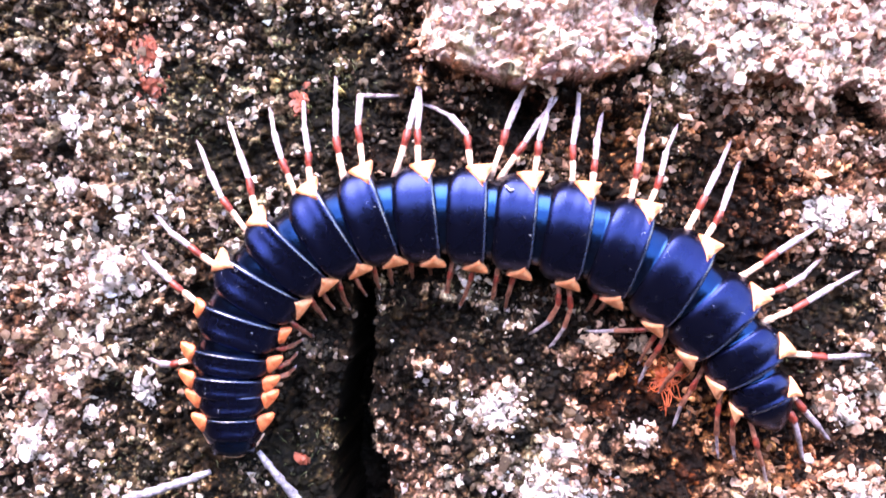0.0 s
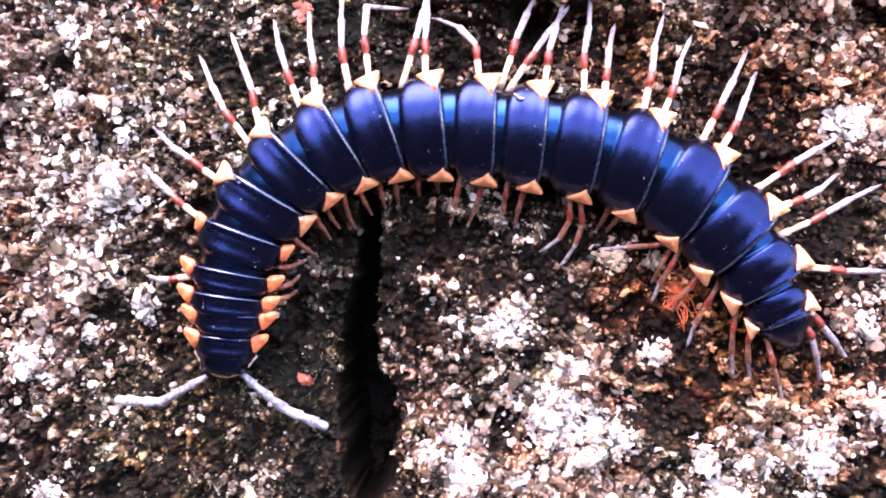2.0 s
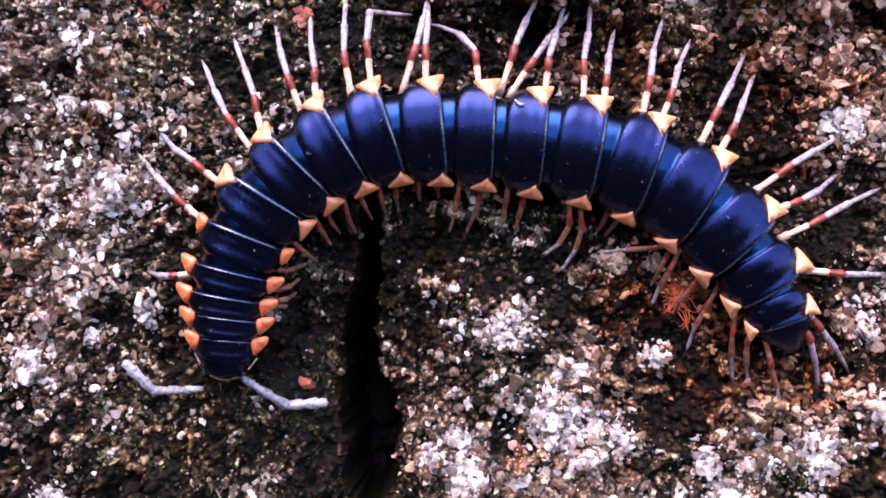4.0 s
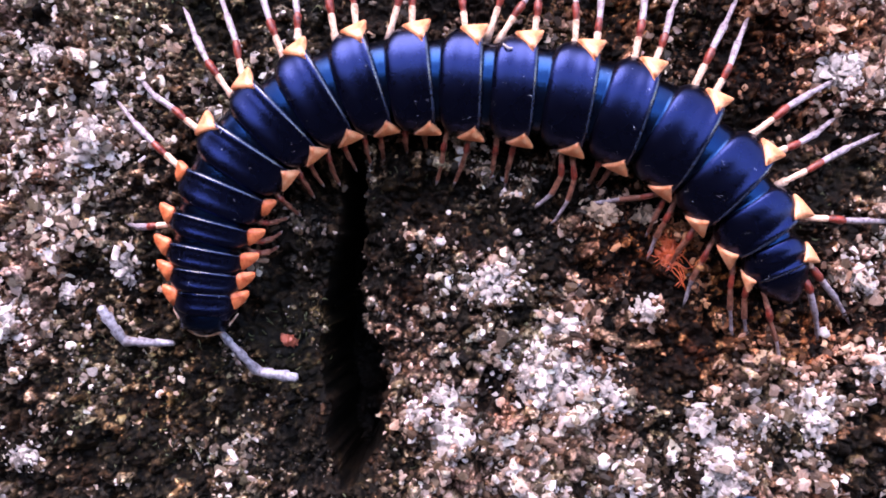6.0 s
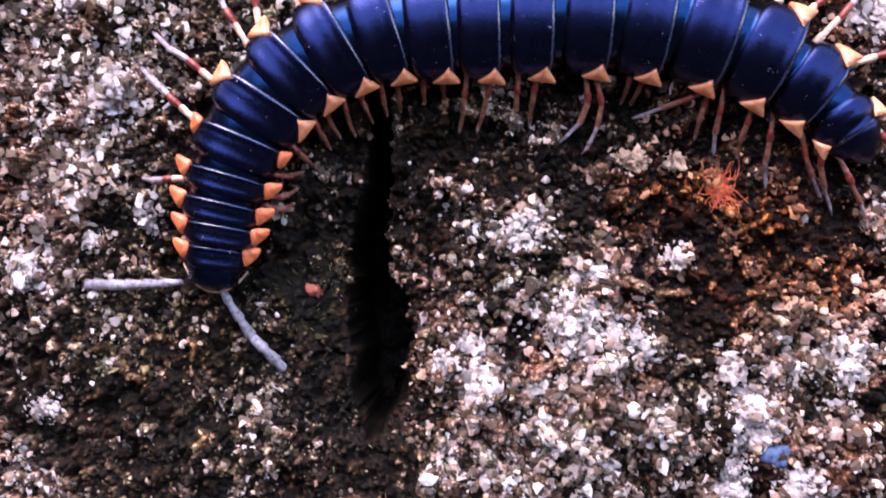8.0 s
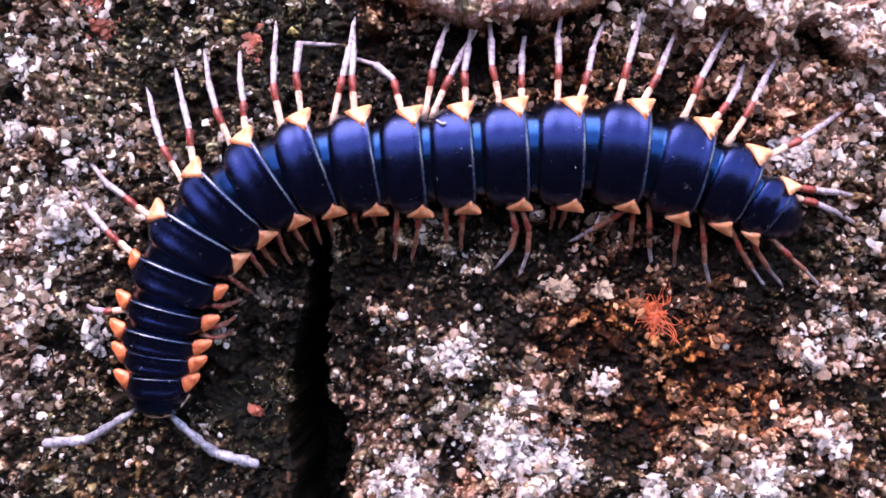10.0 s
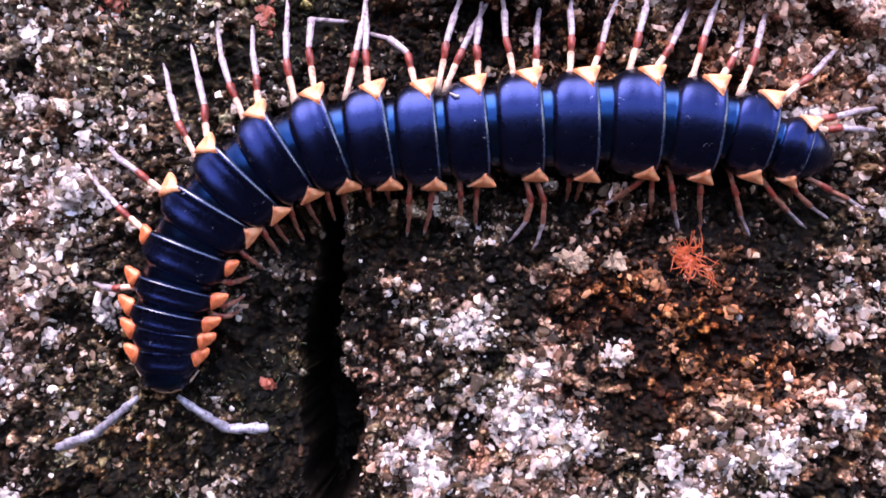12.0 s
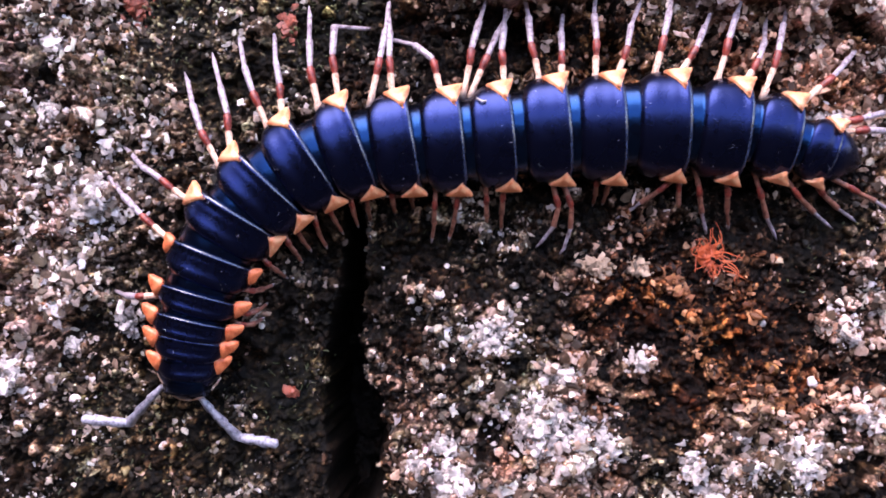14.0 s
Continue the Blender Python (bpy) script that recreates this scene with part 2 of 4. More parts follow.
def loft(bm, stations, across=20, trim=(), band=0):
    """A dome along x: stations of (x, half width, height, base z, corner), bent back at the flanks by corner."""
    rows = []
    for x, a, b, z0, corner in stations:
        row = []
        for k in range(across + 1):
            f = radians(-112 + 224 * k / across)
            s, c = math.sin(f), math.cos(f)
            y = a * math.copysign(abs(s) ** 0.92, s)
            z = z0 + b * (c if c > 0 else c * 1.3)
            row.append(bm.verts.new((x + corner * abs(s) ** 5, y, z)))
        rows.append(row)
    for n, (r, q) in enumerate(zip(rows, rows[1:])):
        for k in range(across):
            f = bm.faces.new((r[k], r[k + 1], q[k + 1], q[k]))
            f.material_index = 2 if n in trim else 3 if n < band else 0
        f = bm.faces.new((r[across], r[0], q[0], q[across]))
        f.material_index = 1
    bm.faces.new(rows[0][::-1])
    bm.faces.new(rows[-1])


# ---- the rock face: one sheet of grains, pits, a crack and two ledges ----
def smooth(x):
    x = np.clip(x, 0, 1)
    return x * x * (3 - 2 * x)


def hash2(i, j, k):
    v = np.sin(i * 127.1 + j * 311.7 + k * 74.7) * 43758.5453
    return v - np.floor(v)


def value_noise(x, y, k):
    i, j = np.floor(x), np.floor(y)
    u, v = smooth(x - i), smooth(y - j)
    return ((hash2(i, j, k) * (1 - u) + hash2(i + 1, j, k) * u) * (1 - v) + (hash2(i, j + 1, k) * (1 - u) + hash2(i + 1, j + 1, k) * u) * v)


def fbm(x, y, k, octaves=4):
    return sum(value_noise(x * 2 ** o, y * 2 ** o, k + o) / 2 ** o for o in range(octaves)) / (2 - 2 ** (1 - octaves))


def cells(x, y, k, stretch=1.0):
    """Nearest and second nearest jittered cell point, and that cell's random number."""
    ci, cj = np.floor(x), np.floor(y)
    d1, d2, tone = np.full(x.shape, 9.0), np.full(x.shape, 9.0), np.zeros(x.shape)
    for di in (-1, 0, 1):
        for dj in (-1, 0, 1):
            i, j = ci + di, cj + dj
            dx, dy = i + hash2(i, j, k) - x, (j + hash2(i, j, k + 1) - y) * stretch
            d = np.sqrt(dx * dx + dy * dy)
            near = d < d1
            d2 = np.where(near, d1, np.minimum(d2, d))
            tone = np.where(near, hash2(i, j, k + 2), tone)
            d1 = np.where(near, d, d1)
    return d1, d2, tone


def blobs(x, y, spots):
    """Soft round regions of (x, y, radius, strength)."""
    wx, wy = x + 4 * (fbm(x / 3, y / 3, 91) - 0.5), y + 4 * (fbm(x / 3, y / 3, 95) - 0.5)
    out = np.zeros(x.shape)
    for cx, cy, r, s in spots:
        out = np.maximum(out, s * np.exp(-(((wx - cx) ** 2 + (wy - cy) ** 2) / (r * r)) ** 1.5))
    return out


PALE_SPOTS = [(-24, 20.5, 6, 0.5), (-15, 22, 4, 0.4), (-27, 8, 3.5, 0.9), (7.2, -4.2, 2.6, 0.9), (12.2, -10.5, 4.4, 0.9), (3.6, -16.9, 3.4, 0.85), (25.8, -19.5, 2.6, 0.9), (33, -13.9, 3.6, 0.8),
              (-29.8, 7, 4.5, 0.9), (-33, -7.6, 3.5, 0.95), (-31, 0.2, 4.5, 0.95), (19.5, -6.4, 1.2, 1), (35.5, 13.4, 3, 0.8),
              (-31.5, 15.5, 1.3, 0.9), (-34, 22, 6, 0.8), (-27, 26, 5, 0.6), (-18, 28, 3, 0.5), (31, -24, 5, 0.8), (17, -20, 4, 0.6), (-22, 16, 4, 0.5), (38, -3, 4, 0.6), (38.5, 14, 3, 0.8), (42, 19, 4.5, 0.9), (30, 20, 2.5, 0.5),
              (-30, 17, 7, 0.6), (-33, 9, 5, 0.7), (-26, 11.5, 4, 0.5), (36.8, -3.6, 3, 0.7), (27, -15, 4, 0.7), (14, -14, 6, 0.65), (2, -14, 4, 0.7), (37, -11, 4, 0.7), (-37, 17, 5, 0.7),
              (4, -23.5, 6, 0.75), (10.5, -22, 5, 0.75), (8, -17.5, 3, 0.6), (34, 21, 4, 0.8), (27, 25.5, 5, 0.8), (-17.5, -24, 4, 0.35)]
RUST_SPOTS = [(20.5, -1.0, 7, 1.0), (8.9, -14.4, 2.5, 0.8), (28, -4, 8, 1.0), (33, -7, 6, 0.9), (24, -9, 5, 0.8), (31, 17, 9, 0.9), (16, 20, 7, 0.7), (2, 25, 4, 0.6), (38, -8, 5, 0.5),
              (-21, -15, 3, 0.5), (-16, -5.5, 3, 0.6), (-25, 29, 2.5, 0.9), (26, -25, 4, 0.5), (-38, -2, 4, 0.4), (-16, 3, 3, 0.3)]
MOSS_SPOTS = [(-25, 14, 9, 0.5), (-22, -13, 11, 0.6), (-9.5, -9, 5, 0.8), (-20, 21, 8, 0.9), (-8, 24, 6, 0.95), (-28, 18, 6, 0.5), (-5, -22, 2, 0.7), (10, -8, 2.5, 0.6), (-35, 27, 6, 0.5),
              (5, 3, 5, 0.3)]
# darker ground; along the crack and below the body it paints in shade
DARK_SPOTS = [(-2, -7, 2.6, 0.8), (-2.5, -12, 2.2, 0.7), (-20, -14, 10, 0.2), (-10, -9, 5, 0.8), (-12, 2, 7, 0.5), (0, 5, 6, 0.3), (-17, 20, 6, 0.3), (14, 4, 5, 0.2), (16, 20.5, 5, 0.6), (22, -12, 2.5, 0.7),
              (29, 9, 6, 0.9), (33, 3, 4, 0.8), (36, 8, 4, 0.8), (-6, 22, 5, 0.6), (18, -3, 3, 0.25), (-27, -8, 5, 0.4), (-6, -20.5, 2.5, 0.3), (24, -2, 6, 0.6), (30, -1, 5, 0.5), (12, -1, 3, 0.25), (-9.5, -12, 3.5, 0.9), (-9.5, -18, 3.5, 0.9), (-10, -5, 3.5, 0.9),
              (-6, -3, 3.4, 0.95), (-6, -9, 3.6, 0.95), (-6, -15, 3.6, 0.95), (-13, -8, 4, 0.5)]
PITS = [(9.5, 22.3, 1.7, 3.5), (17, 20.3, 1.7, 2.5), (25.6, 22, 1.3, 3), (20.2, 30.3, 1.6, 3), (39, 26.5, 1.7, 3), (-1, 30.3, 1.6, 2.5), (33.5, 9.5, 1.8, 1.6), (12.5, 21.5, 1.5, 2.5)]


def rock_height(x, y):
    """Height in mm out of the face and the surface's character at (x, y) in mm."""
    pale, rust, moss, dark = (blobs(x, y, s) for s in (PALE_SPOTS, RUST_SPOTS, MOSS_SPOTS, DARK_SPOTS))
    wob = 3.0 * (fbm(x / 4, y / 4, 31) - 0.5)
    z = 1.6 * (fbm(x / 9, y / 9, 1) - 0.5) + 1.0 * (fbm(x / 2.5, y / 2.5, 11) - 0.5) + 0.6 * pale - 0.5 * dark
    # ledges along the top
    edge1 = 23.7 + wob * 0.8 + 0.030 * (x - 10.5) ** 2 + 8 * smooth((x - 19.5) / 2.5) * smooth((24.5 - x) / 2.5)
    ledge1 = smooth((y - edge1) / 0.9) * smooth((x + 0.5) / 3) * smooth((22.5 - x) / 2.5)
    edge2 = 24.4 + wob - 0.24 * (x - 24) + 0.8 * np.sin(x * 0.9)
    ledge2 = smooth((y - edge2) / 1.2) * smooth((x - 20.5) / 2.5)
    ledge = np.maximum(ledge1 * 3.6, ledge2 * 3.0)
    z += ledge + 0.8 * ledge1 * (fbm(x / 5, y / 5, 61) - 0.5)
    for px, py, r, depth in PITS:
        z -= depth * np.exp(-(((x - px + wob * 0.3) ** 2 + (y - py) ** 2) / r ** 2) ** 2)
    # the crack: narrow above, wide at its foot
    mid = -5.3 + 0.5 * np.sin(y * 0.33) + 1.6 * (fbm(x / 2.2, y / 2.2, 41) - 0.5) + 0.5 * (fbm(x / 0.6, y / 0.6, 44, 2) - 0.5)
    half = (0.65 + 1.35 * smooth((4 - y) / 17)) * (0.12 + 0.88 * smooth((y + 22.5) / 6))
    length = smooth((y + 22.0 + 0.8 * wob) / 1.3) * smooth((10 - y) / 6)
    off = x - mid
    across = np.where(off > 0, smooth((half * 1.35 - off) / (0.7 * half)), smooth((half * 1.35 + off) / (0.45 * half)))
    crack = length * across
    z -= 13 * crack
    z -= 1.5 * smooth((6.0 - np.abs(off + 1.2)) / 5) * length
    # grains at four sizes: each is either pale mineral or dark crumb
    flat = 1 - 0.35 * crack
    ledge_pale = np.clip(ledge / 3, 0, 1) * (1.15 + 0.4 * fbm(x / 6, y / 6, 71))
    big = np.clip(np.maximum(pale, ledge_pale), 0, 1)
    drift = 0.55 * (fbm(x / 2.2, y / 2.2, 81) - 0.5) + 0.75 * (fbm(x / 6.5, y / 6.5, 85) - 0.5)
    rust = np.clip(np.maximum(rust, 1.7 * (fbm(x / 5, y / 5, 101) - 0.46) * (0.35 + 0.65 * smooth((x + 18) / 12))), 0, 1)
    moss = np.clip(np.maximum(moss, 1.6 * (fbm(x / 6, y / 6, 111) - 0.48)), 0, 1)
    share_pale = np.clip(0.44 + 1.0 * big + 1.7 * drift - 0.42 * dark - 0.24 * moss, 0.015, 0.96)
    hollow = smooth((0.43 - fbm(x / 3.2, y / 3.2, 121)) / 0.09) * (1 - 0.7 * big)
    z -= 0.9 * hollow
    share_pale = np.clip(share_pale - 0.4 * hollow, 0.01, 1)
    tone = 0.55 * (fbm(x / 0.5, y / 0.5, 161, 3) - 0.5) + 0.5 * (fbm(x / 1.6, y / 1.6, 165, 3) - 0.5) - 0.06 * hollow + 0.20 + 0.60 * smooth((big - 0.25) * 1.6) + 0.34 * np.clip(ledge / 3, 0, 1) + 0.5 * drift
    hue = np.full(x.shape, 0.5)
    top = smooth(ledge / 2.5)
    for size, k, amp, share in ((0.30, 231, 0.55, 0.92), (0.55, 221, 0.70, 0.6), (1.0, 211, 0.60, 0.42), (1.8, 201, 0.40, 0.22)):
        d1, d2, rnd = cells(x / size + 0.35 * fbm(x / size, y / size, k + 7), y / size + 0.35 * fbm(y / size, x / size, k + 8), k)
        lump = np.clip((d2 - d1) * 2.2, 0, 1) ** 0.55
        r1, r2, r3 = (hash2(np.floor(rnd * 9973), n, k) for n in (3.0, 5.0, 9.0))
        here = r1 < share * (1.0 - (0.75 * moss if size > 0.4 else 0)) * (1 - 0.5 * dark if size > 0.7 else 1)
        white = r2 < share_pale
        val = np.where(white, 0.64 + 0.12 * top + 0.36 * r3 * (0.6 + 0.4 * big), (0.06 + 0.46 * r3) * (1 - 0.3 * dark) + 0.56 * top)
        z += np.where(here, flat * amp * size * lump * (0.6 + 1.3 * r3) * np.where(white, 1.25, 0.8), 0)
        tone = np.where(here & (lump > 0.25), val * (0.75 + 0.25 * lump), tone)
        hue = np.where(here, hash2(np.floor(rnd * 9973), 13.0, k), hue)
    # tone lowered inside the crack, its shade painted into the grain colour
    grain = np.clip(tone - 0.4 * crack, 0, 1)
    # away from the close part the stone turns broad and plain, and rounds off towards its rim
    away = smooth(np.maximum(np.abs(x - 1) - 47, np.abs(y - 2.5) - 39) / 25)
    z = z * (1 - away) + away * 26 * (fbm(x / 220, y / 220, 141, 3) - 0.5)
    z -= 240 * smooth((np.maximum(np.abs(x) / 1447, np.abs(y - 132) / 809) - 0.72) / 0.3) ** 2
    grain = grain * (1 - away) + away * (0.25 + 0.55 * fbm(x / 150, y / 150, 151, 3))
    rose = np.clip(big * 0.6 + 0.5 * smooth((-24 - x) / 8) + 0.4 * smooth((x - 30) / 6), 0, 1)
    chalk = np.clip(0.95 * smooth(ledge1 * 1.2) + 0.5 * smooth(ledge2), 0, 1) * (1 - away)
    return z, grain, chalk, np.clip(rust * (1 - 0.6 * big), 0, 1), moss * (1 - big), rose, hue


STEP = 0.115
XS = np.concatenate([[-1446.1], -46 - np.geomspace(0.3, 1400, 90)[::-1], np.arange(-46, 48, STEP), 48 + np.geomspace(0.3, 1400, 90), [1448.1]])
YS = np.concatenate([[-676.1], -36 - np.geomspace(0.3, 640, 70)[::-1], np.arange(-36, 41, STEP), 41 + np.geomspace(0.3, 900, 80), [941.1]])
GX, GY = np.meshgrid(XS, YS)
GZ, GRAIN, CHALK, RUST, MOSSY, ROSE, HUE = rock_height(GX, GY)


def box_mean(a, n):
    """The mean over squares of 2n + 1 samples."""
    for axis in (0, 1):
        pad = np.pad(a, [(n + 1, n) if k == axis else (0, 0) for k in (0, 1)], mode="edge")
        c = np.cumsum(pad, axis)
        a = (np.take(c, range(2 * n + 1, c.shape[axis]), axis) - np.take(c, range(0, c.shape[axis] - 2 * n - 1), axis)) / (2 * n + 1)
    return a


GS = box_mean(GZ, 5)
RICH = box_mean(GRAIN, 10)


def rock_at(x, y, heights=GZ):
    """Height of the rock in mm at a place given in mm."""
    i, j = min(int(np.searchsorted(XS, x)), len(XS) - 1), min(int(np.searchsorted(YS, y)), len(YS) - 1)
    return float(heights[j, i])


def rock_face():
    ny, nx = GX.shape
    zs = GZ.copy()
    zs[0, :] = zs[-1, :] = zs[:, 0] = zs[:, -1] = -450.0
    co = np.stack([GX, GY, zs], -1).reshape(-1, 3) * MM
    idx = np.arange(ny * nx).reshape(ny, nx)
    quads = np.stack([idx[:-1, :-1], idx[:-1, 1:], idx[1:, 1:], idx[1:, :-1]], -1).reshape(-1, 4)
    data = bpy.data.meshes.new("rock_face")
    data.vertices.add(len(co))
    data.vertices.foreach_set("co", co.astype(np.float32).ravel())
    data.loops.add(quads.size)
    data.loops.foreach_set("vertex_index", quads.astype(np.int32).ravel())
    data.polygons.add(len(quads))
    data.polygons.foreach_set("loop_start", np.arange(0, quads.size, 4, dtype=np.int32))
    data.update(calc_edges=True)
    data.polygons.foreach_set("use_smooth", np.ones(len(quads), bool))
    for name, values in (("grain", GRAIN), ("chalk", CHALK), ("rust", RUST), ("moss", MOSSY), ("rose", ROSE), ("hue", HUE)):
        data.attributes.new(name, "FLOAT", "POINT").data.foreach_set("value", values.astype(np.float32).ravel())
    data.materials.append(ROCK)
    ob = new("rock_face", data)
    ob.matrix_world = FACE
    return tagged(ob, "weathered grainy rock face with lichen, rust stains and a dark crack", "rock face", kind="structure")


rock_face()


def ground():
    bm = bmesh.new()
    bmesh.ops.create_grid(bm, x_segments=40, y_segments=40, size=60)
    for v in bm.verts:
        v.co.z = 0.02 * noise.noise(v.co * 0.3)
    ob = part("ground", bm, SOIL)
    ob.location.z = -0.02
    tagged(ob, "dark bare soil at the foot of the rock", "ground", kind="structure")


ground()


def bank():
    """Unseen bank added to block low sky light all round, higher on one side."""
    bm = bmesh.new()
    n, nz = 72, 14
    rows = [[] for _ in range(nz + 2)]
    for i in range(n):
        a = radians(360 * i / n)
        top = 0.82 + 0.9 * float(smooth((-math.cos(a) - 0.25) / 0.55)) - 0.5 * float(smooth((math.cos(a) - 0.2) / 0.6))
        for k in range(nz + 2):
            out = 1.25 + 0.3 * k / nz + 0.06 * noise.noise(Vector((4 * math.cos(a), 4 * math.sin(a), k * 0.4))) if k <= nz else 3.2
            up = -0.05 + top * k / nz if k <= nz else -0.05
            rows[k].append(bm.verts.new((1.5 * out * math.cos(a), out * math.sin(a), up)))
    for r, q in zip(rows, rows[1:]):
        for i in range(n):
            bm.faces.new((r[i], r[(i + 1) % n], q[(i + 1) % n], q[i]))
    bmesh.ops.recalc_face_normals(bm, faces=bm.faces)
    tagged(part("sky_block_bank", bm, SOIL), "unseen dark bank added round the rock to block low sky light", "bank", kind="structure")


bank()


# ---- the millipede ----
millipede = new("millipede")
millipede.matrix_world = FACE
tagged(millipede, "blue-black flat-backed millipede with orange keels, crawling on rock", "millipede")
WIDTH = (7.0, 7.9, 8.5, 8.7, 8.5, 8.7, 9.0, 9.1, 9.1, 9.0, 9.1, 9.1, 9.2, 9.3, 9.2, 8.8, 7.5, 5.8)
SPACING = (1.9, 1.8, 1.7, 2.2, 3.2, 3.7, 3.8, 4.0, 4.0, 4.2, 4.0, 4.1, 4.5, 4.5, 5.0, 4.8, 4.2, 3.1)


ROLL = 9.0  # the back leans a little, with its outer flank turned out


def back_z(y, a, b, z0):
    return z0 + b * math.sqrt(max(0.0, 1 - (abs(y) / a) ** 2.17))


def keel(side, w, ln, a, b, z0, parent, lobe):
    """The orange corner of a ring. Behind, a wedge whose point runs up the back; near the head (lobe) a tooth that stands out from the plate."""
    bm = bmesh.new()
    if lobe:
        flat = [(-1.0, a - 0.15), (-0.25, a - 0.42), (0.35, a - 0.5), (0.55, a - 0.15), (0.66, w / 2 - 0.3), (0.72, w / 2 - 0.08), (0.52, w / 2 + 0.04), (0.05, w / 2 - 0.12), (-0.55, a + 0.3)]
        apex = (0.12, a - 0.02)
    else:
        reach, long = min(1.75, 0.2 * w) if side > 0 else min(1.25, 0.15 * w), min(2.15, 0.45 * ln + 0.45)
        flat = [(-0.66 * long, w / 2 - 0.16), (-0.3 * long, w / 2), (0.12 * long, w / 2 + 0.08), (0.42 * long, w / 2 + 0.12), (0.36 * long, w / 2 - 0.22 * reach),
                (0.16 * long, w / 2 - 0.62 * reach), (0.08 * long, w / 2 - reach), (-0.12 * long, w / 2 - 0.68 * reach), (-0.45 * long, w / 2 - 0.34 * reach)]
        apex = (-0.04 * long, w / 2 - 0.42 * reach)
    height = lambda y: max(back_z(y, a * 1.02, b * 1.035, z0) + 0.10, z0 + 0.36 * b)
    mid = bm.verts.new((apex[0], side * apex[1], height(apex[1]) + 0.06))
    up = [bm.verts.new((x, side * y, height(y))) for x, y in flat]
    low = [bm.verts.new((x, side * (y - 0.1), height(y) - 0.7)) for x, y in flat]
    n = len(up)
    for k in range(n):
        bm.faces.new((up[k], up[(k + 1) % n], mid))
        bm.faces.new((up[k], low[k], low[(k + 1) % n], up[(k + 1) % n]))
    bm.faces.new(low)
    bmesh.ops.recalc_face_normals(bm, faces=bm.faces)
    bmesh.ops.bevel(bm, geom=[e for e in bm.edges if mid not in e.verts and not all(v in low for v in e.verts)], offset=0.09, segments=2, affect="EDGES", clamp_overlap=True)
    bmesh.ops.scale(bm, vec=(MM, MM, MM), verts=bm.verts)
    part("keel", bm, TOOTH if lobe else ORANGE, parent, "red-orange tooth-like keel" if lobe else "orange pointed keel")


def leg(side, x0, w, yaw, bend, reach, parent):
    """A jointed leg: peach base, dark red joint, pale end. yaw leans it towards the tail, bend turns its outer half."""
    hip = Vector((x0, side * (w / 2 - 1.3), 2.7))
    lengths = (0, 1.0, 1.1, 2.2, 2.35, 2.6, 3.3, 3.5, 3.65, 5.4, 5.55, 7.3, 8.1)
    heights = (2.7, 3.0, 3.0, 3.1, 3.1, 3.1, 2.95, 2.85, 2.75, 1.9, 1.8, 0.65, 0.2)
    jitter = random.Random(round(1000 * (x0 + yaw * 3 + side + w)))
    pts, p, yw = [], hip.copy(), yaw
    for n, (d, h) in enumerate(zip(lengths, heights)):
        if n:
            if n >= 7:
                yw = yaw + bend * ((n - 6) / 6 if abs(bend) < 85 else 0.05 if n < 10 else 1.0)
            if n in (3, 6, 9, 11):
                yw += jitter.uniform(-6, 6)
            step = (d - lengths[n - 1]) * reach
            p = p + Vector((math.sin(radians(yw)) * step, side * math.cos(radians(yw)) * step, 0))
        pts.append((p.x, p.y, h - p.y * math.tan(radians(ROLL)) * (1 if h < 1.2 else 0.6 if h < 2.4 else 0.1)))
    radii = [r * jitter.uniform(0.82, 1.02) * (1.0 if side > 0 else 0.82) for r in (0.34, 0.33, 0.26, 0.31, 0.24, 0.34, 0.36, 0.23, 0.28, 0.32, 0.21, 0.21, 0.05)]
    bm = bmesh.new()
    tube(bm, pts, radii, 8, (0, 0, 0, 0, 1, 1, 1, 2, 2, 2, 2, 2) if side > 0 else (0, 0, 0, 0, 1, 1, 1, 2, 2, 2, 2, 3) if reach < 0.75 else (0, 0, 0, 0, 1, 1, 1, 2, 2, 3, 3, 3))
    bmesh.ops.recalc_face_normals(bm, faces=bm.faces)
    bmesh.ops.translate(bm, vec=-hip, verts=bm.verts)
    bmesh.ops.scale(bm, vec=(MM, MM, MM), verts=bm.verts)
    at = pose(*(hip * MM))
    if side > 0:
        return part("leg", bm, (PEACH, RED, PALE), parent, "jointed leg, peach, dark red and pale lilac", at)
    # lower side takes the shade-toned materials
    return part("leg", bm, (SHADED_LEG, RED, SHADED_LEG, PALE), parent, "jointed leg in shaded red-brown with a pale tip", at)


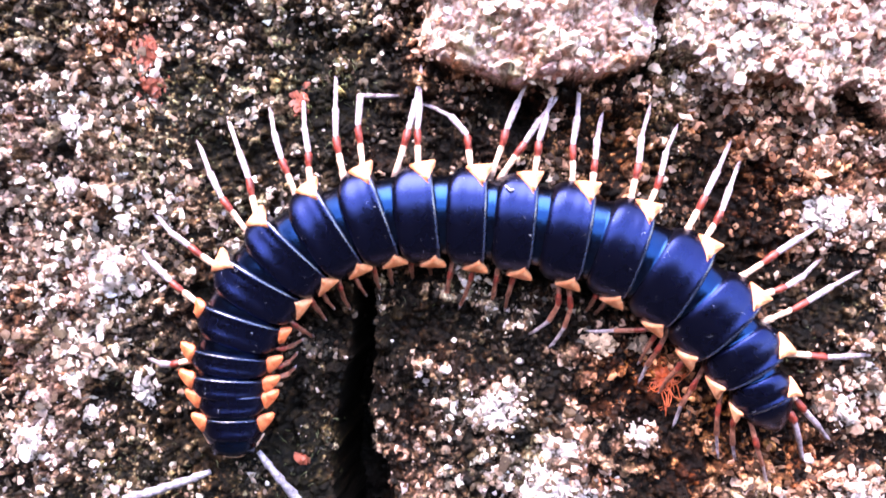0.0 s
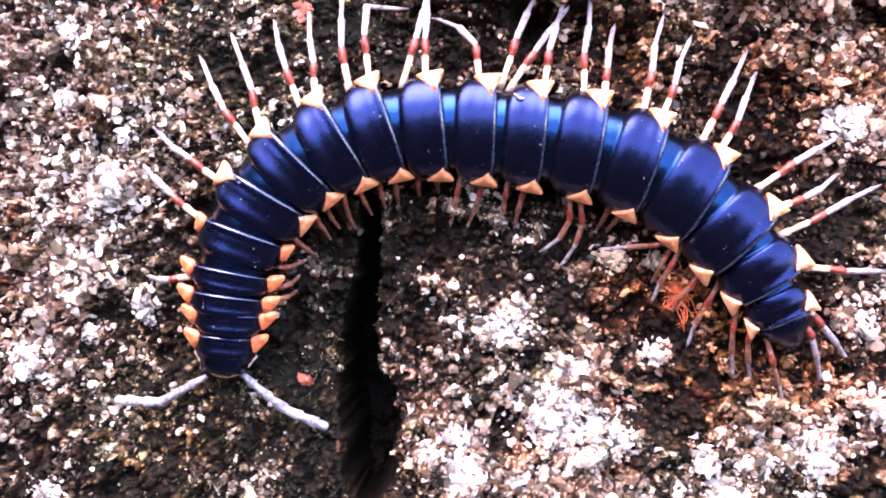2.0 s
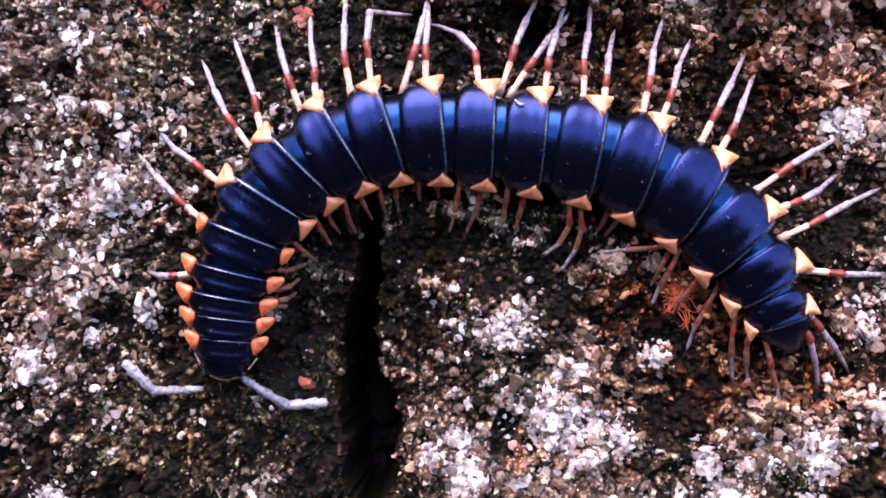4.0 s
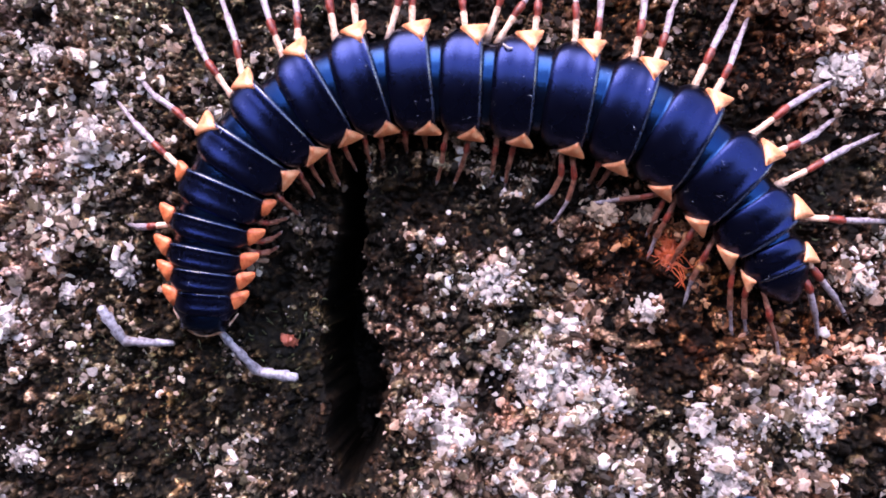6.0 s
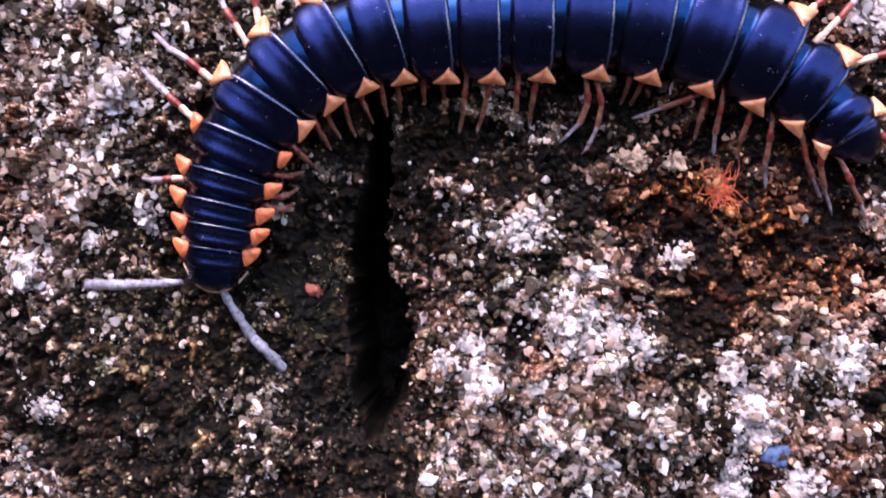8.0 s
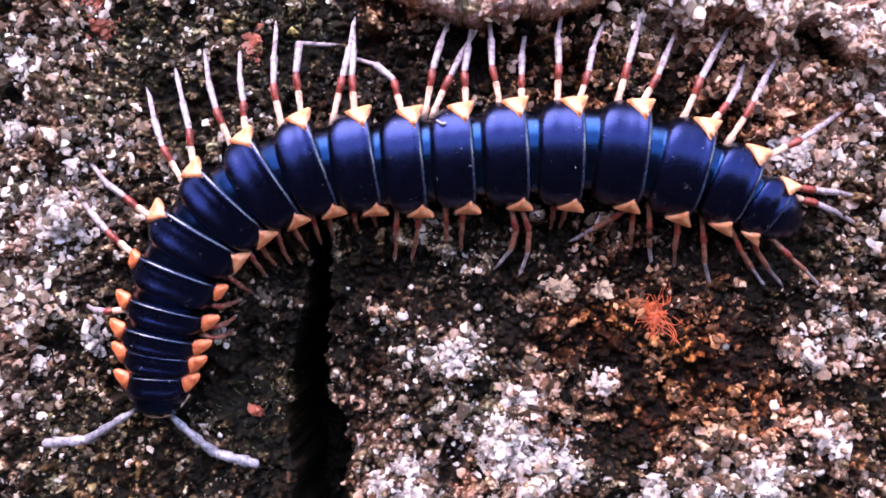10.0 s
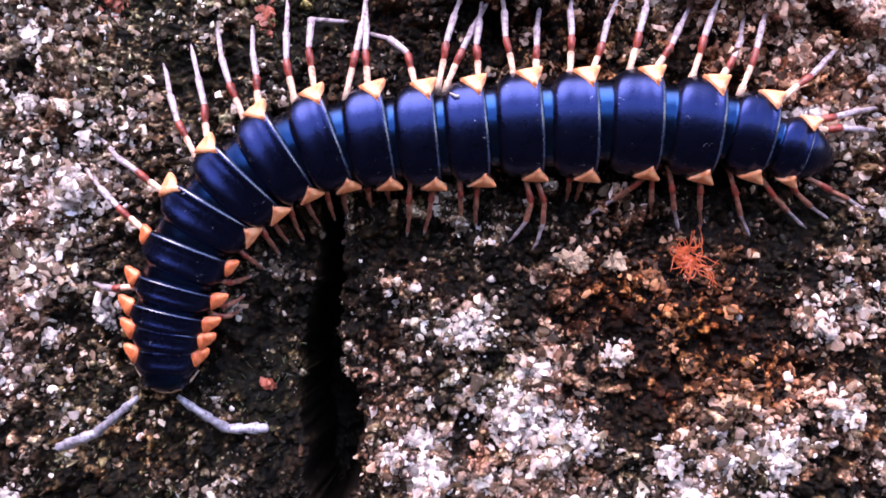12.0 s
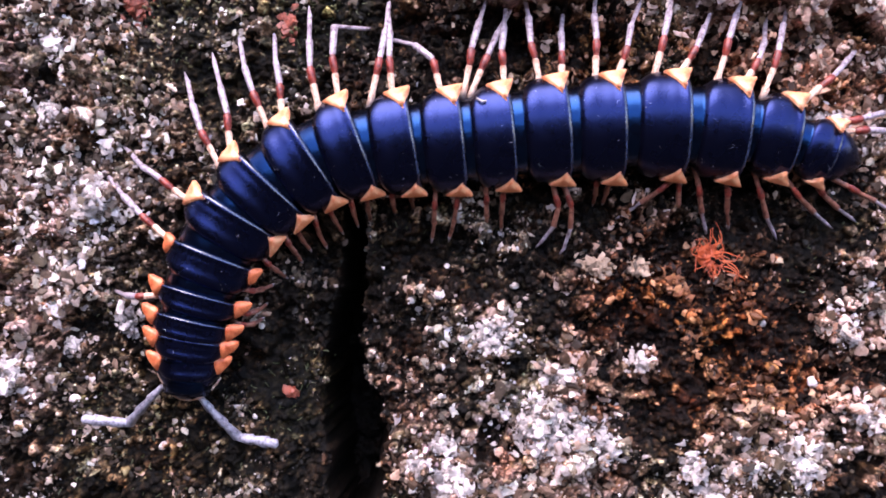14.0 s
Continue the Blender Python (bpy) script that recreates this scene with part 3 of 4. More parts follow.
LEAN = {  # per ring and side: (place along the ring, yaw, bend, reach) of each leg
    (3, 1): ((-0.8, -25, 20, 0.6),), (4, 1): ((-0.3, 20, 6, 1.18),), (5, 1): ((-0.9, 0, 6, 1.1),),
    (6, 1): ((-1.9, 19, 4, 1.2), (-0.8, 36, -6, 1.25)), (7, 1): ((-1.7, 10, 4, 1.17), (-0.4, 23, 0, 1.07)),
    (8, 1): ((-2.1, 10, 2, 1.2), (-0.4, 14, 92, 1.3)), (9, 1): ((-2.8, 22, -14, 1.24), (-0.8, 7, 0, 1.13)),
    (10, 1): ((-0.8, -9, -70, 1.04), (0.7, 18, 8, 1.25)), (11, 1): ((-2.8, 26, 4, 1.14), (0.1, 4, 14, 1.08)),
    (12, 1): ((-1.4, -3, 6, 1.15), (0.3, 6, 14, 0.87)), (13, 1): ((-1.5, 3, 6, 1.12), (0.0, 18, 10, 1.0)),
    (14, 1): ((-2.0, 8, 10, 1.16), (-0.4, 30, 6, 1.03)), (15, 1): ((-2.2, 12, 10, 1.24), (-0.2, 24, -6, 0.9)),
    (16, 1): ((-2.6, 6, 6, 1.25), (0.2, 36, 8, 1.15)), (17, 1): ((-1.5, 56, 14, 1.1), (-0.8, 74, 8, 1.03)),
    (3, -1): ((-0.6, 10, 50, 0.36), (-1.4, 0, 50, 0.34)), (4, -1): ((-1.6, 12, 40, 0.36),), (5, -1): ((-1.6, -16, 10, 0.42),),
    (6, -1): ((-1.8, -22, 10, 0.44), (-0.6, -20, 5, 0.42)), (7, -1): ((-2.0, -18, 6, 0.5), (-0.6, -14, 8, 0.45)),
    (8, -1): ((-2.0, -10, 0, 0.42), (-0.6, -12, 4, 0.42)), (9, -1): ((-2.0, -4, 0, 0.34), (-0.4, -4, 0, 0.32)),
    (10, -1): ((-2.1, -8, -8, 0.66), (-0.2, -12, -6, 0.68)), (11, -1): ((-2.0, -6, -2, 0.63), (-0.5, -4, -4, 0.61)),
    (12, -1): ((-1.2, 14, -58, 0.9), (-0.5, 21, -56, 0.96)), (13, -1): ((-1.6, 0, -10, 0.4), (-0.3, -10, 0, 0.4)),
    (14, -1): ((1.1, -45, -12, 0.9), (0.2, 7, 0, 0.61)), (15, -1): ((-2.9, 18, 8, 0.76), (-0.3, 12, 6, 0.67)),
    (16, -1): ((-2.3, 28, 12, 0.9), (-0.3, 52, 16, 0.95)), (17, -1): ((-1.6, 62, 12, 0.92), (0.5, 76, 8, 0.92))}


def ring(i):
    """One body ring: the narrow front band, the wide rear plate with its lip, two keels and its legs."""
    w, ln = WIDTH[i], max(SPACING[i], 2.2)
    a, b, z0 = w / 2 - (0.9, 0.95, 0.95, 0.85, 0.5, 0.26)[min(i, 5)], 0.335 * w, 3.2
    taper = 0.0 if i < 15 else (0.03, 0.08, 0.14)[i - 15]
    bm = bmesh.new()
    loft(bm, [
        (-1.25 * ln, a * 0.72, b * 0.80, z0, 0.0), (-0.98 * ln, a * 0.77, b * 0.88, z0, 0.0), (-0.72 * ln, a * 0.79, b * 0.91, z0, 0.0),
        (-0.67 * ln, a * 0.82, b * 0.905, z0, 0.2), (-0.655 * ln, a * 0.93, b * 0.955, z0, 0.62), (-0.60 * ln, a * 0.97, b * 0.985, z0, 0.70),
        (-0.50 * ln, a * 0.99, b * 1.0, z0, 0.5), (-0.40 * ln, a, b * 1.0, z0, 0.25), (-0.30 * ln, a, b * 0.980, z0, 0.18), (-0.20 * ln, a, b * 1.003, z0, 0.1),
        (-0.10 * ln, a * (1.005 - taper), b * (1.01 - taper), z0, -0.05), (0.0, a * (1.0 - taper), b * (1.005 - taper), z0, -0.1),
        (0.04 * ln, a * (1.015 - taper), b * (1.03 - taper), z0, -0.14), (0.09 * ln, a * (1.01 - taper), b * (1.025 - taper), z0, -0.18), (0.115 * ln, a * (0.995 - taper), b * (1.013 - taper), z0, -0.19),
        (0.13 * ln, a * (0.98 - taper), b * (0.995 - taper), z0, -0.2), (0.145 * ln, a * (0.93 - taper), b * (0.95 - taper), z0, -0.2), (0.13 * ln, a * 0.78, b * 0.84, z0, -0.1)], 26, (13, 14), 3)
    bmesh.ops.recalc_face_normals(bm, faces=bm.faces)
    bmesh.ops.scale(bm, vec=(MM, MM, MM), verts=bm.verts)
    plate = part("body_ring", bm, (SHELL, BELLY, LIP_GLINT, BAND), millipede, "glossy blue-black ring of the back")
    for side in (1, -1):
        keel(side, w, ln, a, b, z0, plate, i < 5)
        for x0, yaw, bend, reach in LEAN.get((i, side), ()):
            legs.setdefault((i, side), []).append(leg(side, x0, w, yaw, bend, reach, plate))
    return plate


legs = {}
body = [ring(i) for i in range(18)]


def front_shield():
    """The collar over the head, rounded in front."""
    bm = bmesh.new()
    loft(bm, [(-3.3, 0.5, 0.45, 2.6, 0.5), (-3.2, 1.1, 0.9, 2.65, 0.8), (-2.9, 1.65, 1.35, 2.75, 1.0), (-2.4, 2.1, 1.72, 2.9, 0.9), (-1.8, 2.5, 1.98, 3.05, 0.6),
              (-1.3, 2.62, 2.1, 3.12, 0.3), (-1.1, 2.64, 2.2, 3.14, 0.2), (-1.02, 2.6, 2.16, 3.14, 0.2), (-1.0, 2.1, 1.8, 3.1, 0.2)], 24)
    bmesh.ops.recalc_face_normals(bm, faces=bm.faces)
    bmesh.ops.scale(bm, vec=(MM, MM, MM), verts=bm.verts)
    shield = part("collar", bm, (SHELL, BELLY), millipede, "rounded blue-black collar with a pale rim")
    bm = bmesh.new()
    rim = [(-3.32 + 2.0 * (abs(s) ** 2.4), 2.58 * s, 2.7 + 0.25 * (1 - s * s)) for s in (k / 8 for k in range(-8, 9))]
    tube(bm, rim, [0.08] * len(rim), 6)
    bmesh.ops.scale(bm, vec=(MM, MM, MM), verts=bm.verts)
    part("collar_rim", bm, PEACH, shield, "thin pale orange rim")
    return shield


def head_capsule():
    bm = bmesh.new()
    bmesh.ops.create_uvsphere(bm, u_segments=20, v_segments=14, radius=1)
    for v in bm.verts:
        v.co = Vector((v.co.x * 1.1 - 2.35 - 0.2 * max(0, -v.co.z), v.co.y * 1.5, v.co.z * 0.95 + 1.5))
    bmesh.ops.scale(bm, vec=(MM, MM, MM), verts=bm.verts)
    return part("head", bm, BELLY, millipede, "dark brown head under the collar")


def tail_end():
    bm = bmesh.new()
    loft(bm, [(-0.6, 2.25, 1.6, 3.0, 0), (0.3, 2.3, 1.65, 3.0, 0), (0.45, 2.2, 1.62, 3.0, 0), (1.1, 1.9, 1.35, 2.9, 0), (1.2, 1.82, 1.27, 2.9, 0), (1.9, 1.3, 0.95, 2.7, 0), (2.5, 0.7, 0.6, 2.5, 0), (2.8, 0.2, 0.25, 2.35, 0)], 20)
    bmesh.ops.recalc_face_normals(bm, faces=bm.faces)
    bmesh.ops.scale(bm, vec=(MM, MM, MM), verts=bm.verts)
    return part("tail_tip", bm, (SHELL, BELLY), millipede, "blunt blue-black tail tip")


def antenna():
    """Two jointed lengths: the base, and the outer half that bends on it."""
    bm = bmesh.new()
    tube(bm, [(-0.5, 0, 0), (0.1, 0, 0.1), (1.05, 0, 0.25), (1.18, 0, 0.26), (2.75, 0, 0.2), (2.9, 0, 0.2), (4.4, 0, 0.0), (4.6, 0, 0.0)],
         [0.2, 0.26, 0.38, 0.27, 0.44, 0.30, 0.48, 0.31], 12)
    bmesh.ops.scale(bm, vec=(MM, MM, MM), verts=bm.verts)
    base = part("antenna", bm, FEELER, millipede, "grey-lilac jointed antenna")
    bm = bmesh.new()
    tube(bm, [(-0.05, 0, 0), (0.1, 0, 0), (1.4, 0, -0.1), (1.55, 0, -0.1), (2.9, 0, -0.28), (3.0, 0, -0.3), (3.7, 0, -0.38), (3.9, 0, -0.42)],
         [0.31, 0.35, 0.48, 0.33, 0.53, 0.37, 0.41, 0.17], 12)
    bmesh.ops.scale(bm, vec=(MM, MM, MM), verts=bm.verts)
    tip = part("antenna_tip", bm, FEELER, base, "blunt outer half of the antenna", pose(4.5 * MM, 0, 0))
    return base, tip


def scrap(parent, x, y, w):
    """A tiny curled white scrap stuck on a ring."""
    bm = bmesh.new()
    tube(bm, curve_points([(-0.35, 0.3, 0), (-0.1, -0.05, 0.12), (0.12, -0.2, 0.08), (0.45, -0.1, 0.02)], 4), [0.03] + [0.09] * 11 + [0.03], 7)
    bmesh.ops.scale(bm, vec=(MM, MM, MM), verts=bm.verts)
    a = w / 2 - 0.26
    part("scrap", bm, WHITE, parent, "tiny curled white scrap stuck on the ring", pose(x * MM, y * MM, (back_z(y, a, 0.335 * w, 3.2) + 0.12) * MM, -42, 0, 0))


scrap(body[11], -1.9, 3.1, WIDTH[11])
collar, head, tail = front_shield(), head_capsule(), tail_end()
antenna_a, antenna_b = antenna(), antenna()


# ---- loose things on the rock ----
def lump_mesh(seed, stretch=(1, 1, 0.7), rough=0.28, sub=2):
    bm = bmesh.new()
    bmesh.ops.create_icosphere(bm, subdivisions=sub, radius=1)
    for v in bm.verts:
        k = 1 + rough * noise.noise(v.co * 1.3 + Vector((seed * 7.3, seed, 0))) + 0.5 * rough * noise.noise(v.co * 3.1 + Vector((seed, 0, 5)))
        v.co = Vector((v.co.x * stretch[0], v.co.y * stretch[1], v.co.z * stretch[2])) * k
    return bm


def stone(name, x, y, r, mat, label, category, seed, stretch=(1, 1, 0.7), turn=0.0, lift=0.15, sub=2, rough=0.28):
    bm = lump_mesh(seed, stretch, rough, sub)
    bmesh.ops.scale(bm, vec=(r * MM,) * 3, verts=bm.verts)
    ob = part(name, bm, mat)
    ob.matrix_world = FACE @ pose(x * MM, y * MM, (rock_at(x, y) + lift * r) * MM, 0, 0, turn)
    return tagged(ob, label, category)


PEBBLES = [(2.5, -0.5, 0.55), (0.1, -1.0, 0.42), (-2.4, 1.8, 0.2), (14.1, -4.1, 0.32), (-28.9, -9.4, 0.5), (-21.4, -13.5, 0.4), (16, -18.5, 0.7), (3.2, 1.9, 0.3),
           (9.0, 0.3, 0.45), (-27.5, -13, 0.3), (-13.5, -11, 0.25), (6, -24, 0.35), (11, -21, 0.5), (30, -3, 0.4), (34, -8, 0.5), (-35, -1, 0.6), (-14, -20, 0.22)]
for n, (x, y, r) in enumerate(PEBBLES):
    tagged(stone("pebble", x, y, r, WHITE, "small white mineral pebble stuck to the rock", "pebble", n + 3, (1, 0.85, 0.7), n * 47, rough=0.35), group="white pebbles")


def icosahedron():
    bm = bmesh.new()
    bmesh.ops.create_icosphere(bm, subdivisions=1, radius=1)
    bm.verts.index_update()
    out = np.array([v.co[:] for v in bm.verts]), np.array([[v.index for v in f.verts] for f in bm.faces])
    bm.free()
    return out


CORNERS, SIDES = icosahedron()


def shards(rng, n, size, tilt):
    """Corners of n flat angular flakes round the origin, each turned its own way, and their faces."""
    co = CORNERS[None] * rng.uniform(0.4, 1.6, (n, len(CORNERS), 1)) * np.stack([rng.uniform(0.9, 1.35, n), rng.uniform(0.6, 1.05, n), rng.uniform(0.18, 0.38, n)], -1)[:, None] * size[:, None, None]
    a, b, c = rng.normal(0, tilt, n), rng.normal(0, tilt, n), rng.uniform(0, 2 * np.pi, n)
    one = np.ones(n)
    nil = 0 * one
    rx = np.stack([one, nil, nil, nil, np.cos(a), -np.sin(a), nil, np.sin(a), np.cos(a)], -1).reshape(n, 3, 3)
    ry = np.stack([np.cos(b), nil, np.sin(b), nil, one, nil, -np.sin(b), nil, np.cos(b)], -1).reshape(n, 3, 3)
    rz = np.stack([np.cos(c), -np.sin(c), nil, np.sin(c), np.cos(c), nil, nil, nil, one], -1).reshape(n, 3, 3)
    co = np.einsum("nij,nvj->nvi", rx @ ry @ rz, co)
    return co, (SIDES[None] + len(CORNERS) * np.arange(n)[:, None, None]).reshape(-1, 3)


def grit():
    """Loose mineral flakes, too many to count."""
    rng = np.random.default_rng(5)
    count = 130000
    px, py = rng.uniform(-44, 46, count), rng.uniform(-34, 39, count)
    ix, iy = np.searchsorted(XS, px), np.searchsorted(YS, py)
    patch = fbm(px / 2.4, py / 2.4, 131)
    want = (0.05 + 1.0 * GRAIN[iy, ix] ** 1.4) * (0.15 + 1.2 * smooth((patch - 0.4) / 0.22)) - 0.1 * MOSSY[iy, ix]
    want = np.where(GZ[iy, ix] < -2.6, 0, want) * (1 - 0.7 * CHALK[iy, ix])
    keep = rng.random(count) < want
    px, py, ix, iy = px[keep], py[keep], ix[keep], iy[keep]
    n = len(px)
    rich = RICH[iy, ix]
    size = (0.09 + 0.42 * rng.random(n) ** 2.4) * np.clip(0.28 + 1.25 * rich, 0.4, 1.1)
    co, faces = shards(rng, n, size, 0.3)
    co += np.stack([px, py, GZ[iy, ix] + 0.04 * size], -1)[:, None]
    tone = np.clip(0.86 * rng.random(n) ** 1.4 + 0.25 * (GRAIN[iy, ix] - 0.3) + 0.55 * (rich - 0.35) + 0.02 + 0.3 * CHALK[iy, ix], 0, 1)
    data = bpy.data.meshes.new("grit")
    data.from_pydata((co.reshape(-1, 3) * MM).tolist(), [], faces.tolist())
    for name, values in (("tone", tone), ("rust", RUST[iy, ix])):
        data.attributes.new(name, "FLOAT", "POINT").data.foreach_set("value", np.repeat(values, len(CORNERS)).astype(np.float32))
    data.materials.append(GRIT)
    ob = new("grit", data)
    ob.matrix_world = FACE
    tagged(ob, "loose pale and brown mineral flakes on the rock", "grit", kind="stuff")


grit()


def flakes(bm, x, y, rx, ry, thick, seed):
    """Angular broken flakes piled on a crust and strewn round its edge."""
    rng = np.random.default_rng(seed)
    n = int(46 * rx * ry) + 30
    a = rng.uniform(0, 2 * np.pi, n)
    rho = np.where(np.arange(n) % 3 > 0, 1.15 * rng.random(n) ** 0.55, rng.uniform(0.9, 1.9, n))
    edge = np.array([1 + 0.3 * noise.noise(Vector((math.cos(v) * 1.4, math.sin(v) * 1.4, seed))) for v in a])
    px, py = rho * edge * rx * np.cos(a), rho * edge * ry * np.sin(a)
    size = (0.13 + 0.42 * rng.random(n) ** 2.2) * np.where(rho < 0.9, 1, 0.6)
    co, faces = shards(rng, n, size, 0.26)
    lift = thick * np.where(rho < 0.8, 0.85, np.where(rho < 1.1, 0.35, 0.0)) + rng.uniform(-0.05, 0.25, n)
    z = np.array([rock_at(x + u, y + v, GS) for u, v in zip(px, py)]) + lift
    co = (co + np.stack([px, py, z], -1)[:, None]).reshape(-1, 3) * MM
    made = [bm.verts.new(c) for c in co.tolist()]
    for f in faces.tolist():
        bm.faces.new([made[k] for k in f]).material_index = 0


def crust(x, y, rx, ry, lobes, label, seed, mat=WHITE, thick=0.55, name="lichen_crust", under=None):
    """A raised crust with a lobed edge and a lumpy top, grown onto the rock."""
    bm = bmesh.new()
    under = under or (CRUST if mat is WHITE else mat)
    rings, around = 20, 16 * lobes
    prev = None
    at = Vector((seed * 3.7, seed * 1.9, 0))
    for i in range(rings + 1):
        rho = i / rings
        row = []
        for k in range(around if i else 1):
            t = 2 * math.pi * k / around
            edge = 1 + 0.30 * noise.noise(Vector((math.cos(t) * 1.4, math.sin(t) * 1.4, seed))) + 0.28 * noise.noise(Vector((math.cos(t) * 4, math.sin(t) * 4, seed + 9)))
            px, py = rho * edge * rx * math.cos(t), rho * edge * ry * math.sin(t)
            near = noise.voronoi(Vector((px * 1.1, py * 1.1, 0)) + at)[0]
            fine = noise.voronoi(Vector((px * 2.6, py * 2.6, 0)) + at)[0]
            lumps = 0.6 * min(1.0, (near[1] - near[0]) * 2.2) + 0.5 * min(1.0, (fine[1] - fine[0]) * 2.2)
            z = rock_at(x + px, y + py, GS) + 0.1 + thick * ((1 - rho ** 3) * (0.25 + 0.9 * lumps) - 0.35 * rho ** 6) + 0.25 * noise.noise(Vector((px * 5, py * 5, seed)))
            row.append(bm.verts.new((px, py, z)))
        if prev and len(prev) == 1:
            for k in range(around):
                bm.faces.new((prev[0], row[k], row[(k + 1) % around]))
        elif prev:
            for k in range(around):
                bm.faces.new((prev[k], row[k], row[(k + 1) % around], prev[(k + 1) % around]))
        prev = row
    bm.faces.new([bm.verts.new(v.co - Vector((0, 0, 0.6))) for v in prev][::-1])
    bm.verts.ensure_lookup_table()
    low = bm.verts[-around:]
    for k in range(around):
        bm.faces.new((prev[k], low[k], low[(k + 1) % around], prev[(k + 1) % around]))
    bmesh.ops.recalc_face_normals(bm, faces=bm.faces)
    bmesh.ops.scale(bm, vec=(MM, MM, MM), verts=bm.verts)
    for f in bm.faces:
        f.material_index = 1
    flakes(bm, x, y, rx, ry, thick, seed)
    ob = part(name, bm, (mat, under))
    ob.data.polygons.foreach_set("use_smooth", [f.material_index == 1 for f in ob.data.polygons])
    ob.matrix_world = FACE @ pose(x * MM, y * MM, 0)
    return tagged(ob, label, "lichen")


crust(-24.5, -2.6, 0.75, 1.35, 7, "white forked crust of lichen beside the millipede's head", 1)
crust(25.4, -19.4, 1.9, 2.5, 9, "large white lobed crust of lichen", 2)
crust(29.6, -24.4, 1.7, 1.3, 7, "white crust of lichen below a blue-grey chip", 3)
crust(24.0, -25.0, 1.3, 2.6, 9, "white upright streak of lichen crust", 4)
crust(-31.5, 15.5, 0.9, 0.9, 5, "round white crust of lichen", 5)
crust(-33.2, -18.9, 1.1, 0.8, 6, "white crust of lichen on dark rock", 6)
crust(19.6, -6.2, 0.85, 0.8, 6, "small lobed white crust of lichen", 7)
crust(7.2, -4.1, 1.9, 1.5, 9, "pale granular patch of lichen", 8)
crust(11.7, -11.9, 2.9, 2.5, 9, "pale granular patch of lichen", 9)
crust(-29.1, -4.8, 0.7, 0.7, 5, "small white crust of lichen", 10)
crust(33.0, -14.5, 1.4, 2.3, 9, "white broken crust of lichen", 11)
crust(3.4, -16.5, 1.3, 1.9, 9, "pale granular patch of lichen", 12)
crust(-27.4, 7.9, 1.7, 2.2, 8, "pale granular patch of lichen", 13)
crust(35.2, 13.3, 1.8, 1.4, 8, "pale granular patch of lichen", 14)
crust(16.5, -13.2, 0.9, 1.2, 6, "pale granular patch of lichen", 15)
crust(-34.5, -7.2, 1.2, 1.6, 7, "pale pinkish crust of lichen", 16)
for n, (x, y, rx, ry) in enumerate([(23.8, -15.2, 1.0, 1.3), (38.2, -10.8, 1.3, 1.0), (36.8, -3.6, 0.9, 1.2), (0.7, -15.0, 0.9, 0.9), (2.9, -13.3, 1.1, 0.8), (13.0, -7.5, 0.9, 0.6),
                                      (-26.0, 12.3, 0.8, 0.6), (-30.5, 21.0, 0.7, 1.0), (28.2, -12.5, 0.6, 0.5)]):
    tagged(crust(x, y, rx, ry, 6, "small white broken crust of lichen", 60 + n), group="small lichen crusts")
crust(19.8, 1.7, 0.7, 0.7, 5, "small tan crust beside the millipede's legs", 17, TAN)
stone("chip", 27.2, -22.3, 1.05, SLATE, "small blue-grey stone chip", "stone", 21, (1.1, 0.85, 0.4), 12, -0.1, 3, 0.7)
crust(16.2, 1.9, 1.25, 0.8, 7, "tan flaky scrap of dry plant on the rock", 23, TAN, 0.8, "plant_scrap")["category"] = "plant scrap"
for n, (x, y, rx, ry) in enumerate([(-10.3, 22.7, 0.5, 0.95), (-10.4, -8.9, 0.36, 0.4), (-24.2, 27.4, 0.8, 1.5), (-23.6, 24.4, 0.7, 0.9)]):
    fleck = crust(x, y, rx, ry, 5, "dull red fleck of growth on the rock", 40 + n, CRIMSON, 0.4, "red_fleck")
    tagged(fleck, category="fleck", group="red flecks")


def tuft():
    """A tangle of thin orange fibres round a small knot."""
    rng = random.Random(8)
    root = new("orange_tuft")
    tagged(root, "orange-red fibrous tuft dragged along by the legs", "tuft")
    bm = lump_mesh(77, (1.1, 0.95, 0.6), 0.7, 3)
    bmesh.ops.scale(bm, vec=(0.8 * MM,) * 3, verts=bm.verts)
    part("knot", bm, RUSTY, root)
    for n in range(52):
        a, ln = rng.random() * 2 * math.pi, 1.2 + 2.6 * rng.random() ** 2
        pts = [(0, 0, 0.2)]
        for k in range(1, 5):
            a += rng.uniform(-1.3, 1.3)
            px, py, pz = pts[-1]
            pts.append((px + math.cos(a) * ln / 4, py + math.sin(a) * ln / 4, max(0.05, pz + rng.uniform(-0.1, 0.25))))
        bm = bmesh.new()
        cv = curve_points(pts, 3)
        tube(bm, cv, [0.075 - 0.05 * k / len(cv) for k in range(len(cv))], 5)
        bmesh.ops.scale(bm, vec=(MM, MM, MM), verts=bm.verts)
        part("fibre", bm, RUSTY, root)
    return root


orange_tuft = tuft()


